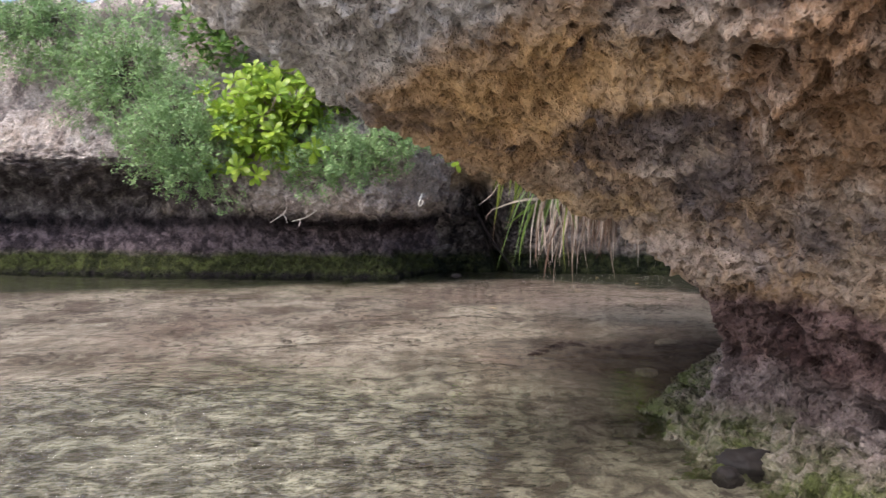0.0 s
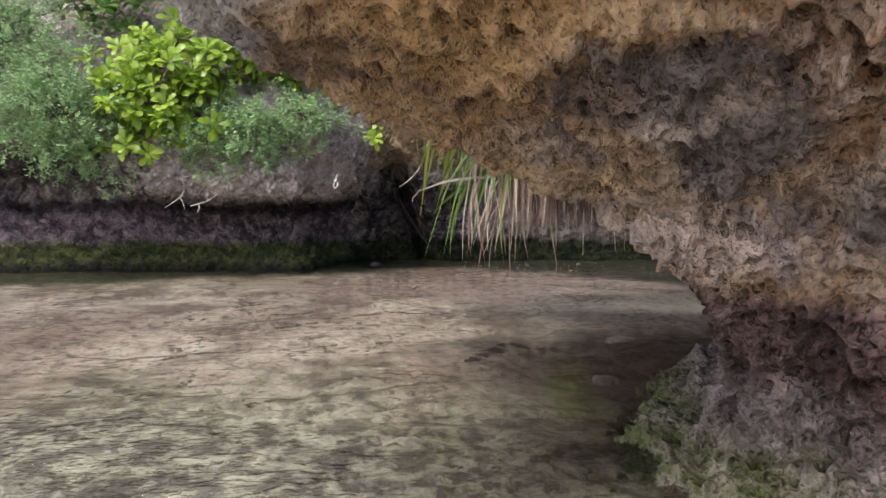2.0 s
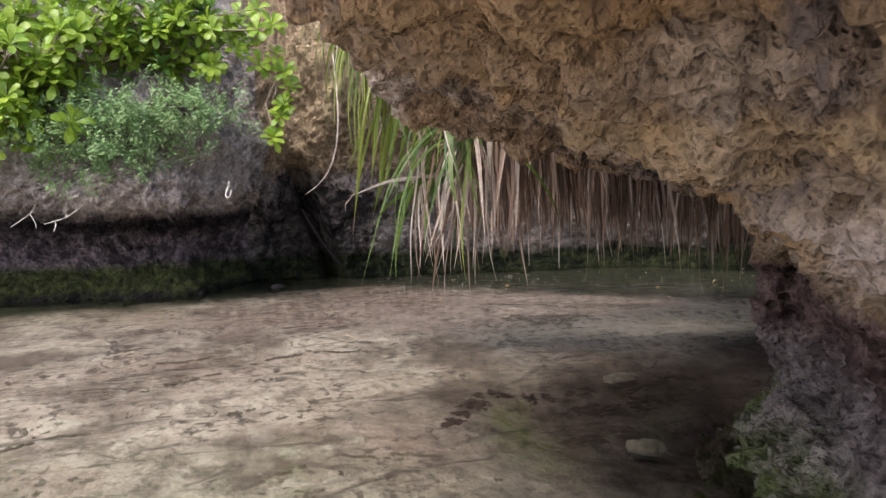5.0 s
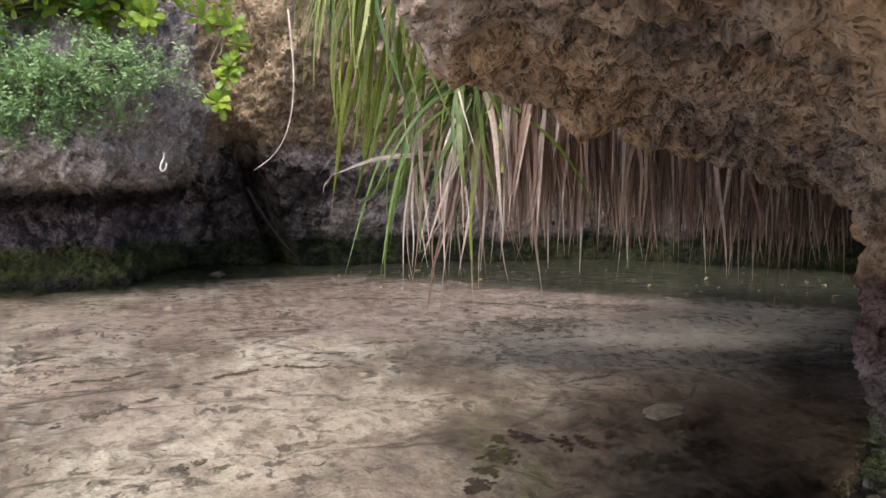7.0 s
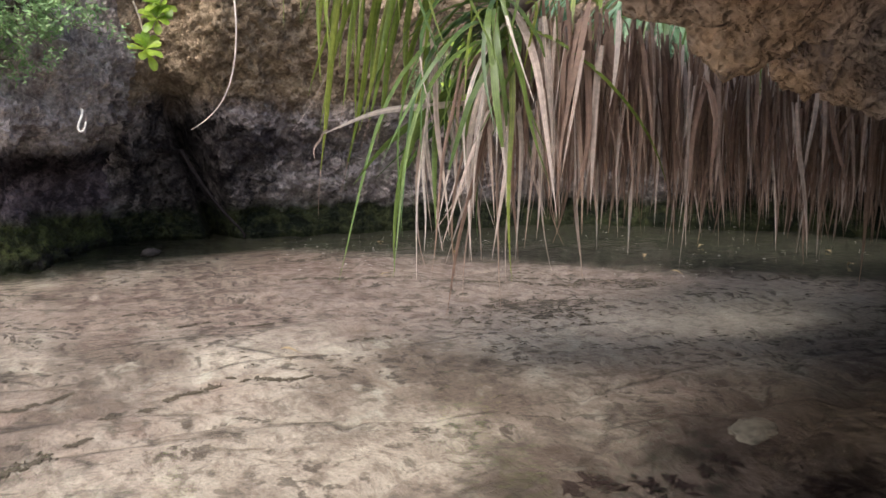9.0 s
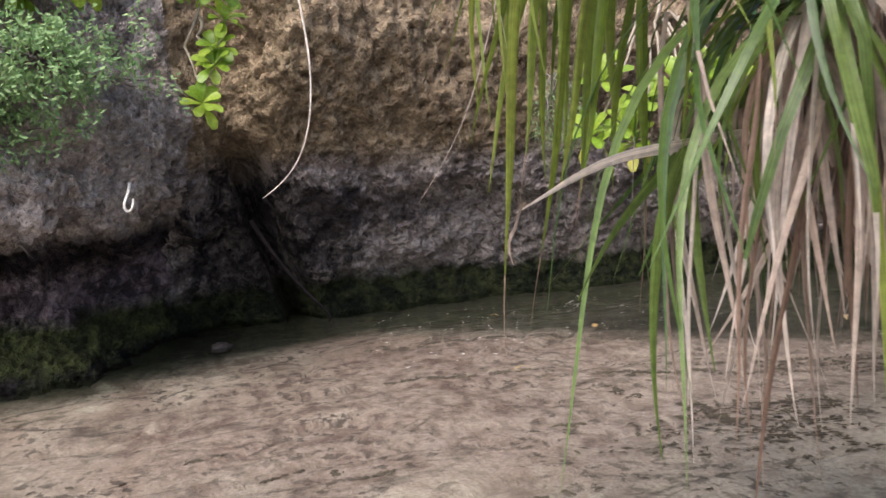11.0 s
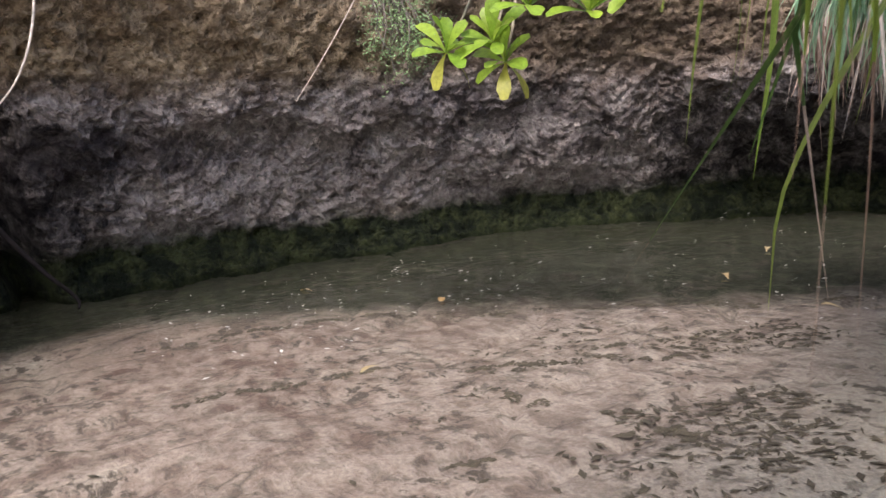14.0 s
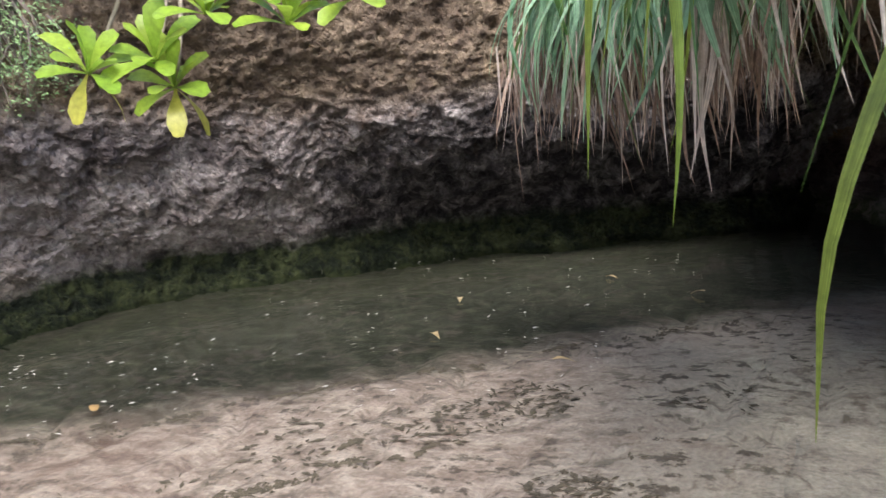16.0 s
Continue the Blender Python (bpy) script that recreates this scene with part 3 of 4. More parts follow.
ROSETTE = leaf_material("naupaka_leaf", (0.22, 0.37, 0.035), (0.42, 0.55, 0.07), rough=0.35, glow=0.42)
# Darker copy of the naupaka green, with shade put into the leaf colour.
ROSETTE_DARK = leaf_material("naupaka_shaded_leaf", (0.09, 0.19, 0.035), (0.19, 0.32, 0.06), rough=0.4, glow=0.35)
FEATHER = leaf_material("fine_grey_green_leaf", (0.19, 0.33, 0.12), (0.38, 0.52, 0.24), rough=0.6, glow=0.3)
STEM = plain_material("pale_stem", (0.30, 0.25, 0.19))
BARK = plain_material("grey_bark", (0.16, 0.13, 0.11))
ROOT = plain_material("bleached_root", (0.62, 0.58, 0.52), 0.7, 0.2)
rng = random.Random(5)


def blade(name, length, width, start, power, curl, mats, dry_from=2.0, kink=0.0, seg=12, fold=0.28, sway=None):
    """A strap leaf that leaves its root at an angle (degrees) and sinks to hang; folded along its keel, thin at the tip."""
    v, f, mi = [], [], []
    x = y = z = 0.0
    ph, wob = rng.uniform(0, 6.3), rng.uniform(4, 16)
    wob = wob if sway is None else sway
    for i in range(seg + 1):
        s = i / seg
        a = radians(wob * math.sin(s * 7 + ph) * s + start + (-86 - start) * min(1.0, s * 1.25) ** power)
        if kink and s > kink:
            a = radians(-92)
        w = width * 0.5 * min(1.0, 0.55 + s * 3) * max(0.03, (1 - s ** 2.2)) * (1 if s < dry_from else 0.62)
        tw = curl * s * 2.2
        cx, cy = math.cos(tw), math.sin(tw)
        n = (math.sin(a) * -1, math.cos(a))
        v += [(x - cy * w * 0.3, y + cx * w, z + fold * w * n[1]), (x + fold * w * n[0], y, z - fold * w), (x + cy * w * 0.3, y - cx * w, z + fold * w * n[1])]
        st = length / seg
        x += math.cos(a) * st
        z += math.sin(a) * st
        y += st * (curl * s + 0.012 * wob * math.sin(s * 6 + ph * 1.7))
        if i < seg:
            k = 3 * i
            f += [(k, k + 1, k + 4, k + 3), (k + 1, k + 2, k + 5, k + 4)]
            mi += [1 if s >= dry_from else 0] * 2
    me = mesh_of(name, v, f, mats[0])
    for m in mats[1:]:
        me.materials.append(m)
    me.polygons.foreach_set("material_index", mi)
    length_uv(me, seg)
    return me


def blades(mats, count, lengths, width, dry=(2.0,), starts=(10, 60), kinks=(0.0,), power=(0.35, 0.8)):
    return [blade("leaf", rng.uniform(*lengths), rng.uniform(*width), rng.uniform(*starts), rng.uniform(*power), rng.uniform(-0.35, 0.35), mats,
                  rng.choice(dry), rng.choice(kinks)) for _ in range(count)]


def cone_between(a, b, ra, rb, sides=7, bend=0.0, seg=4):
    """A tapered, slightly bent limb from a to b: vertices and faces."""
    a, b = Vector(a), Vector(b)
    d = b - a
    q = d.to_track_quat("Z", "Y")
    side = q @ Vector((1, 0, 0))
    v, f = [], []
    for i in range(seg + 1):
        s = i / seg
        c = a + d * s + side * bend * math.sin(math.pi * s)
        r = ra + (rb - ra) * s
        for k in range(sides):
            t = 2 * math.pi * k / sides
            v.append(tuple(c + q @ Vector((math.cos(t) * r, math.sin(t) * r, 0))))
    for i in range(seg):
        for k in range(sides):
            k2 = (k + 1) % sides
            f.append((i * sides + k, i * sides + k2, (i + 1) * sides + k2, (i + 1) * sides + k))
    f.append(tuple(range(sides))[::-1])
    f.append(tuple(seg * sides + k for k in range(sides)))
    return v, f


def limbs(name, pieces, material):
    v, f = [], []
    for p in pieces:
        a, b = cone_between(*p)
        f += [tuple(i + len(v) for i in q) for q in b]
        v += a
    return mesh_of(name, v, f, material)


GREEN_SET = blades([GREEN_BLADE, DRY_BLADE], 14, (0.85, 1.25), (0.02, 0.038), (2.0, 2.0, 0.75), starts=(0, 55), kinks=(0.0, 0.0, 0.45, 0.62))
LIGHT_SET = blades([YELLOW_BLADE, BROWN_BLADE], 12, (0.8, 1.3), (0.016, 0.032), (0.8, 0.86, 0.92), starts=(-20, 45))
GREY_SET = blades([GREY_BLADE, DRY_BLADE], 14, (0.5, 1.05), (0.032, 0.05), (2.0, 2.0, 0.8))
DRY_SET = blades([DRY_BLADE], 12, (0.55, 1.0), (0.02, 0.034), starts=(-70, -20), kinks=(0.0, 0.4, 0.6), power=(0.25, 0.6))
STRAIGHT_SET = [blade("dead_leaf", rng.uniform(0.45, 0.85), rng.uniform(0.018, 0.03), rng.uniform(-84, -66), 0.6, rng.uniform(-0.14, 0.14), [DRY_BLADE], 2.0, 0.0, 9, 0.28, rng.uniform(1, 5)) for _ in range(12)]
BROWN_SET = blades([BROWN_BLADE], 8, (0.5, 0.9), (0.018, 0.03), starts=(-75, -20), kinks=(0.0, 0.5), power=(0.25, 0.6))


def near_way(p):
    """Whether a place lies in the gap that people walk through."""
    k = min(max((p.y - 7.2) / 1.75, 0.0), 1.0)
    if p.y > 8.45 and p.x < 1.0 and p.z < 1.35:
        return True
    if 8.35 < p.y < 8.9 and p.x < 1.25 and p.z < 0.85:
        return True
    return 6.5 < p.y < 9.15 and p.x < -0.36 + 0.84 * k * k + 0.45 and p.x > -1.2 and p.z < 1.75


def pandanus(label, base, crown, recipe, azimuth, spread, lean=12, scale=(0.8, 1.15)):
    """A screw pine: a leaning stem with a tuft of long strap leaves and a skirt of dead ones."""
    plant = tagged(new("pandanus"), label, "screw pine", group="screw pines on the rock")
    plant.location = base
    c = Vector(crown) - Vector(base)
    part("stem", limbs("stem", [((0, 0, 0), tuple(c), 0.05, 0.035, 8, 0.04, 5)], BARK), plant)
    for kind, (meshes, count, drop) in recipe.items():
        for _ in range(count):
            k = rng.uniform(*scale) * (0.65 if kind == "dead" and scale[1] > 1.3 else 1.0)
            off = Vector((rng.uniform(-0.05, 0.05), rng.uniform(-0.05, 0.05), rng.uniform(-drop, 0.06)))
            m = Matrix.Translation(c + off) @ pose(0, 0, 0, rng.uniform(-lean, lean), rng.uniform(-lean, lean), azimuth + rng.gauss(0, 0.55) * spread)
            m = m @ Matrix.Diagonal((k * rng.uniform(0.7, 1.0), k, k, 1))
            mesh = rng.choice(meshes)
            if any(near_way(m @ q.co + Vector(base)) for q in mesh.vertices):
                continue
            part("leaf" if kind != "dead" else "dead_leaf", mesh, plant, "", m)
    return plant


pandanus("screw pine with drooping yellow-green leaves hanging off the rock", (1.25, 7.95, 2.4), (0.85, 8.25, 2.65),
         {"light": (LIGHT_SET, 70, 0.3), "green": (GREEN_SET, 18, 0.15), "dead": (DRY_SET, 14, 0.3)}, 175, 95, 9, (0.95, 1.45))
heart = pandanus("screw pine with dark green heart and dead pale skirt", (1.7, 7.95, 2.1), (1.3, 8.2, 1.64),
         {"green": (GREEN_SET, 46, 0.14), "light": (LIGHT_SET, 8, 0.1), "dead": (DRY_SET, 36, 0.26)}, 190, 110, 17, (0.7, 1.25))
withered = pandanus("screw pine with yellow-green leaves and brown withered tips", (1.3, 8.15, 2.5), (1.05, 8.65, 2.65),
         {"light": (LIGHT_SET, 56, 0.2), "green": (GREEN_SET, 22, 0.15), "dead": (DRY_SET, 4, 0.3)}, 190, 110, 9, (0.95, 1.45))
trailing = pandanus("screw pine with long green leaves trailing to the water", (2.4, 8.3, 2.2), (2.3, 9.02, 2.0),
         {"green": (GREEN_SET, 3, 0.2), "light": (LIGHT_SET, 8, 0.1), "grey": (GREY_SET, 10, 0.1)}, 150, 80, 7, (0.95, 1.3))
for bx, by, cx, cy, cz in ((4.7, 9.5, 4.3, 10.15, 1.85), (4.4, 9.5, 4.0, 10.0, 1.9), (4.1, 9.2, 3.75, 9.6, 1.92), (3.7, 9.0, 3.5, 9.3, 1.95), (3.5, 8.8, 3.25, 9.0, 2.0), (3.2, 8.7, 2.75, 9.1, 1.95)):
    pandanus("grey-green screw pine curtain over the dark end of the bay", (bx, by, 2.0), (cx, cy, cz),
             {"grey": (GREY_SET, 95, 0.16), "green": (GREEN_SET, 14, 0.1), "dead": (DRY_SET, 8, 0.3), "brown": (BROWN_SET, 6, 0.25)}, 195, 120, 12, (0.75, 1.05))

pandanus("grey-green screw pine curtain over the dark end of the bay", (3.5, 8.9, 1.9), (3.08, 9.42, 1.74),
         {"grey": (GREY_SET, 70, 0.16), "green": (GREEN_SET, 6, 0.1), "dead": (DRY_SET, 12, 0.3)}, 160, 110, 12, (0.6, 0.9))


def strap(root, tip, bow, width, mats, dry_from=2.0, seg=14, fold=0.3):
    """A single strap leaf from its root to its tip, bowed by a vector at its middle; creased along the keel."""
    a, c = Vector(root), Vector(tip)
    b = (a + c) * 0.5 + Vector(bow)
    v, f, mi = [], [], []
    ph = rng.uniform(0, 6.3)
    for i in range(seg + 1):
        t = i / seg
        p = a * (1 - t) ** 2 + b * 2 * t * (1 - t) + c * t * t
        d = ((b - a) * (1 - t) + (c - b) * t).normalized()
        side = d.cross(Vector((0.35 * math.sin(ph + 2.2 * t), 1.0, 0.25))).normalized()
        up = side.cross(d)
        w = width * 0.5 * min(1.0, 0.6 + 2 * t) * max(0.06, 1 - t ** 2.6) * (1 if dry_from > 1 else max(0.3, min(1.0, 0.3 + (dry_from + 0.03 - t) * 3.5)))
        o = p - a + side * (0.006 * math.sin(9 * t + ph))
        v += [tuple(o + side * w), tuple(o - up * w * fold), tuple(o - side * w)]
        if i < seg:
            k = 3 * i
            f += [(k, k + 1, k + 4, k + 3), (k + 1, k + 2, k + 5, k + 4)]
            mi += [1 if t >= dry_from else 0] * 2
    me = mesh_of("leaf", v, f, mats[0])
    for m in mats[1:]:
        me.materials.append(m)
    me.polygons.foreach_set("material_index", mi)
    length_uv(me, seg)
    return me


def hang(plant, name, root, tip, bow, width, mats, dry_from=2.0, label=""):
    part(name, strap(root, tip, bow, width, mats, dry_from), plant, label, Matrix.Translation(Vector(root) - plant.location))


LIGHT = [YELLOW_BLADE, BROWN_BLADE]
PALE = [DRY_BLADE]
# a pale dry leaf folded over, and broad green leaves bent down towards the water
hang(heart, "dead_leaf", (1.2, 8.3, 1.3), (0.47, 8.14, 1.17), (-0.05, 0.0, 0.06), 0.03, PALE, label="pale dry leaf folded over")
hang(heart, "dead_leaf", (0.5, 8.15, 1.178), (0.42, 8.06, 1.07), (-0.03, -0.02, 0.03), 0.012, PALE)
for root, tip, bow, w in (((1.45, 8.45, 1.45), (0.6, 8.14, 0.97), (-0.1, 0.0, 0.1), 0.05), ((1.3, 8.35, 1.42), (0.75, 8.08, 0.62), (-0.28, 0.0, 0.28), 0.046), ((1.5, 8.5, 1.4), (0.85, 8.3, 0.98), (-0.1, 0.0, 0.1), 0.04),
                          ((1.35, 8.5, 1.5), (0.98, 8.2, 0.75), (-0.2, 0.0, 0.22), 0.042), ((1.6, 8.6, 1.5), (1.2, 8.25, 0.72), (-0.15, 0.0, 0.25), 0.04), ((1.5, 8.4, 1.6), (1.1, 8.15, 1.0), (-0.2, 0.0, 0.2), 0.045)):
    hang(heart, "leaf", root, tip, bow, w, [GREEN_BLADE])
for k in range(34):
    x, y, z = rng.uniform(0.95, 1.75), rng.uniform(8.0, 8.35), rng.uniform(1.3, 1.65)
    ln = rng.uniform(0.55, 0.95)
    hang(heart, "dead_leaf", (x, y, z), (x + rng.uniform(-0.22, 0.1), y + rng.uniform(-0.12, 0.08), z - ln), (rng.uniform(-0.16, 0.04), rng.uniform(-0.08, 0.05), rng.uniform(0.0, 0.14)), rng.uniform(0.014, 0.026), PALE if k % 3 else [BROWN_BLADE])
# yellow-green leaves whose tips have withered to long brown tails
for root, tip, bow, w, dry in (((0.66, 8.34, 1.95), (0.5, 8.3, 0.82), (-0.06, 0.0, -0.12), 0.03, 0.72), ((0.85, 8.48, 1.9), (0.62, 8.42, 0.86), (0.0, 0.0, -0.1), 0.03, 0.76), ((0.95, 8.5, 1.95), (0.7, 8.42, 1.12), (0.0, 0.0, 0.0), 0.03, 0.9),
                               ((0.9, 8.35, 2.0), (0.68, 8.3, 1.1), (0.03, 0.0, 0.0), 0.03, 0.85), ((1.0, 8.6, 1.9), (0.82, 8.55, 1.05), (0.0, 0.0, 0.0), 0.032, 0.85), ((0.72, 8.4, 2.05), (0.5, 8.42, 1.32), (0.0, 0.0, 0.0), 0.026, 2.0),
                               ((1.12, 8.62, 1.95), (1.04, 8.6, 0.8), (0.03, 0.0, -0.1), 0.034, 0.6)):
    hang(withered, "leaf", root, tip, bow, w, LIGHT, dry)
for x, y, z in ((0.56, 8.5, 1.2), (0.63, 8.48, 1.15), (0.72, 8.5, 1.16), (0.78, 8.52, 1.2), (0.8, 8.6, 1.3), (0.6, 8.62, 1.42), (0.88, 8.5, 1.4), (0.7, 8.64, 1.32), (0.94, 8.56, 1.12), (1.0, 8.62, 1.25), (0.66, 8.3, 1.38)):
    hang(withered, "leaf", (x + rng.uniform(-0.05, 0.3), y + rng.uniform(-0.05, 0.12), z + rng.uniform(0.75, 1.0)), (x, y, z), (rng.uniform(-0.06, 0.06), 0.0, rng.uniform(-0.06, 0.06)), rng.uniform(0.022, 0.034), LIGHT, rng.choice((0.82, 0.9, 2.0)))
for x, y, z, ln, w, turn in ((2.05, 9.2, 1.8, 0.9, 0.032, 165), (1.85, 9.25, 1.75, 0.75, 0.028, 150)):
    part("leaf", blade("leaf", ln, w, -66, 1.6, 0.04, [YELLOW_BLADE]), trailing, "", Matrix.Translation(Vector((x, y, z)) - trailing.location) @ pose(0, 0, 0, 0, 0, turn))
part("leaf", blade("leaf", 0.96, 0.04, -57, 6.0, 0.0, [YELLOW_BLADE], sway=2.0), trailing, "", Matrix.Translation(Vector((1.835, 8.785, 1.565)) - trailing.location) @ pose(0, 0, 0, 0, 0, 143.6))
hang(trailing, "leaf", (1.75, 8.75, 1.75), (0.86, 8.83, 0.88), (0.05, 0.0, 0.04), 0.03, [GREEN_BLADE, BROWN_BLADE], 0.88)

# the thatch of dead leaves under the arch
fringe = tagged(new("dead_leaf_thatch"), "thick fringe of dead tan screw pine leaves hanging under rock", "dry leaves")
fringe.location = (1.4, 8.0, 1.6)
for k in range(295):
    s = rng.random()
    off = Vector((2.3 * s + rng.uniform(-.03, .03) - 0.05, rng.uniform(-0.18, 0.25), -0.42 * s + rng.uniform(-0.1, 0.12)))
    sc = rng.uniform(0.75, 1.12) * (1 - 0.25 * s)
    m = Matrix.Translation(off) @ pose(0, 0, 0, rng.uniform(-8, 8), rng.uniform(-6, 10), rng.uniform(0, 360)) @ Matrix.Diagonal((sc * 0.55, sc * 1.1, sc * rng.uniform(0.85, 1.2), 1))
    part("dead_leaf", rng.choice(STRAIGHT_SET if rng.random() < 0.8 else BROWN_SET), fringe, "", m)
# Back layer all in the darker brown, to colour in shadow between the leaves.
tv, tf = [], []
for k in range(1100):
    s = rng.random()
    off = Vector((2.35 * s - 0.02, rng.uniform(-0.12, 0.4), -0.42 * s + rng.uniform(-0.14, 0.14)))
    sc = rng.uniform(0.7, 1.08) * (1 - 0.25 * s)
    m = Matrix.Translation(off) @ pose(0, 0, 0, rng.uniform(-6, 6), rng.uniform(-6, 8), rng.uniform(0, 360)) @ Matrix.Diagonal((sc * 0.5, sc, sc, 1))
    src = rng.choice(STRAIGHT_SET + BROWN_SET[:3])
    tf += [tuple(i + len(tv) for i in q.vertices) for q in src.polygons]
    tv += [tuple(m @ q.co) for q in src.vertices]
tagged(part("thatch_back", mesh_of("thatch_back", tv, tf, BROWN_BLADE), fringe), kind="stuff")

# the brown skirt of dead leaves below the grey-green curtain
skirt = tagged(new("dead_leaf_thatch"), "ragged brown skirt of dead leaves below the green curtain", "dry leaves")
skirt.location = (4.15, 9.8, 1.55)
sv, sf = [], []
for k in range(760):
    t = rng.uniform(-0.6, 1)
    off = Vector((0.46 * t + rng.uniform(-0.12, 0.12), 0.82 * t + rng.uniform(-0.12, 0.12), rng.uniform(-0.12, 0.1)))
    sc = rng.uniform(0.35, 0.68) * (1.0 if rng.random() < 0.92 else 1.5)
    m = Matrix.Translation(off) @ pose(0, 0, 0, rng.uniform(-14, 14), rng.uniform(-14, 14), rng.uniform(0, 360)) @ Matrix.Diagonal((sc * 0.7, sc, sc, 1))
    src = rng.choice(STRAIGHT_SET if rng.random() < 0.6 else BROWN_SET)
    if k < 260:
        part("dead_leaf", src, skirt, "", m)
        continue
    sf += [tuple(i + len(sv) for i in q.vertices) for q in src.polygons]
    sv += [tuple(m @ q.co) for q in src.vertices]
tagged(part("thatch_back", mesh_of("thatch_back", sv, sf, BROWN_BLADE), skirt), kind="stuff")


def obovate(length, width, lift, mats, seg=5):
    """A spoon-shaped fleshy leaf along +x, lifted (degrees) and arched down at its tip."""
    v, f = [], []
    x = z = 0.0
    prof = (0.14, 0.26, 0.55, 0.88, 1.0, 0.5)
    for i in range(seg + 1):
        w = width * 0.5 * prof[i]
        a = radians(lift - 50 * (i / seg) ** 1.5)
        v += [(x, w, z + w * 0.22), (x, 0, z), (x, -w, z + w * 0.22)]
        x += math.cos(a) * length / seg
        z += math.sin(a) * length / seg
        if i < seg:
            k = 3 * i
            f += [(k, k + 1, k + 4, k + 3), (k + 1, k + 2, k + 5, k + 4)]
    return v, f


def rosette_mesh(name, material, n=11, size=0.17):
    v, f = [], []
    for i in range(n):
        lift = 62 - 70 * i / n + rng.uniform(-12, 12)
        a, b = obovate(size * rng.uniform(0.75, 1.1), size * rng.uniform(0.36, 0.46), lift, None)
        m = pose(0, 0, -0.02 * i / n, 0, 0, i * 137.5 + rng.uniform(-15, 15))
        f += [tuple(q + len(v) for q in t) for t in b]
        v += [tuple(m @ Vector(p)) for p in a]
    return mesh_of(name, v, f, material)


ROSETTES = [rosette_mesh("leaf_rosette", ROSETTE, rng.choice((9, 11, 13)), 0.17) for _ in range(6)]
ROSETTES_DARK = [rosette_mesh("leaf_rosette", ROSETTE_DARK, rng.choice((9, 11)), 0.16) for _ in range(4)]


def shrub(label, base, tips, meshes, lean=40, size=(0.8, 1.3), toward=(0, -0.5, 0.4)):
    """A bush of bare forked stems, each ending in a rosette of leaves."""
    bush = tagged(new("naupaka_shrub"), label, "shrub", group="green shrubs on the cliff")
    bush.location = base
    o = Vector(base)
    pieces = []
    for k, t in enumerate(q for q in tips if q[2] > 1.55):
        d = Vector(t) - o
        mid = d * 0.55 + Vector((rng.uniform(-.15, .15), rng.uniform(-.05, .1), rng.uniform(-.1, .15)))
        pieces += [((0, 0, 0) if k % 4 == 0 else tuple(mid * 0.7), tuple(mid), 0.014, 0.01, 5, 0.03, 3), (tuple(mid), tuple(d), 0.01, 0.006, 5, 0.02, 3)]
        q = (Vector(toward) + Vector((rng.uniform(-.7, .7), rng.uniform(-.5, .3), rng.uniform(-.2, .7)))).to_track_quat("Z", "Y").to_matrix().to_4x4()
        sc = rng.uniform(*size)
        part("leaf_rosette", rng.choice(meshes), bush, "", Matrix.Translation(d) @ q @ pose(0, 0, 0, 0, 0, rng.uniform(0, 360)) @ Matrix.Diagonal((sc, sc, sc, 1)))
    part("stem", limbs("stem", pieces, STEM), bush)
    return bush


def cloud(n, centre, radii, front=0.3):
    """Points over the seaward side of an uneven dome."""
    out = []
    while len(out) < n:
        p = Vector((rng.gauss(0, 1), rng.gauss(0, 1), rng.gauss(0, 1))).normalized()
        if p.y > front:
            continue
        k = rng.uniform(0.45, 1.12) * (0.85 + 0.75 * noise.noise(p * 2.3 + Vector(centre)))
        out.append(tuple(Vector(centre) + Vector((p.x * radii[0], p.y * radii[1], p.z * radii[2])) * k))
    return out


shrub("bright yellow-green broad-leaved shrub on the cliff face", (-2.7, 12.6, 2.0), cloud(125, (-2.65, 12.35, 2.4), (0.95, 0.55, 1.1)), ROSETTES, size=(1.0, 1.5))
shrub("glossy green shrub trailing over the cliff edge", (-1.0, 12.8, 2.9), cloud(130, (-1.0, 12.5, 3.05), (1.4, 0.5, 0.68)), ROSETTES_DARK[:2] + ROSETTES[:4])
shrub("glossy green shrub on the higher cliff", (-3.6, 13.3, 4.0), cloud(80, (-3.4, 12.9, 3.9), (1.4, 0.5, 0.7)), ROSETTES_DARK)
shrub("hanging sprig of pale green leaf rosettes", (0.3, 12.6, 2.75), [(0.17, 12.25, 1.85), (0.27, 12.3, 2.1), (0.3, 12.35, 2.22), (0.38, 12.4, 2.42), (0.33, 12.45, 2.6)], ROSETTES[:3], size=(0.95, 1.15))


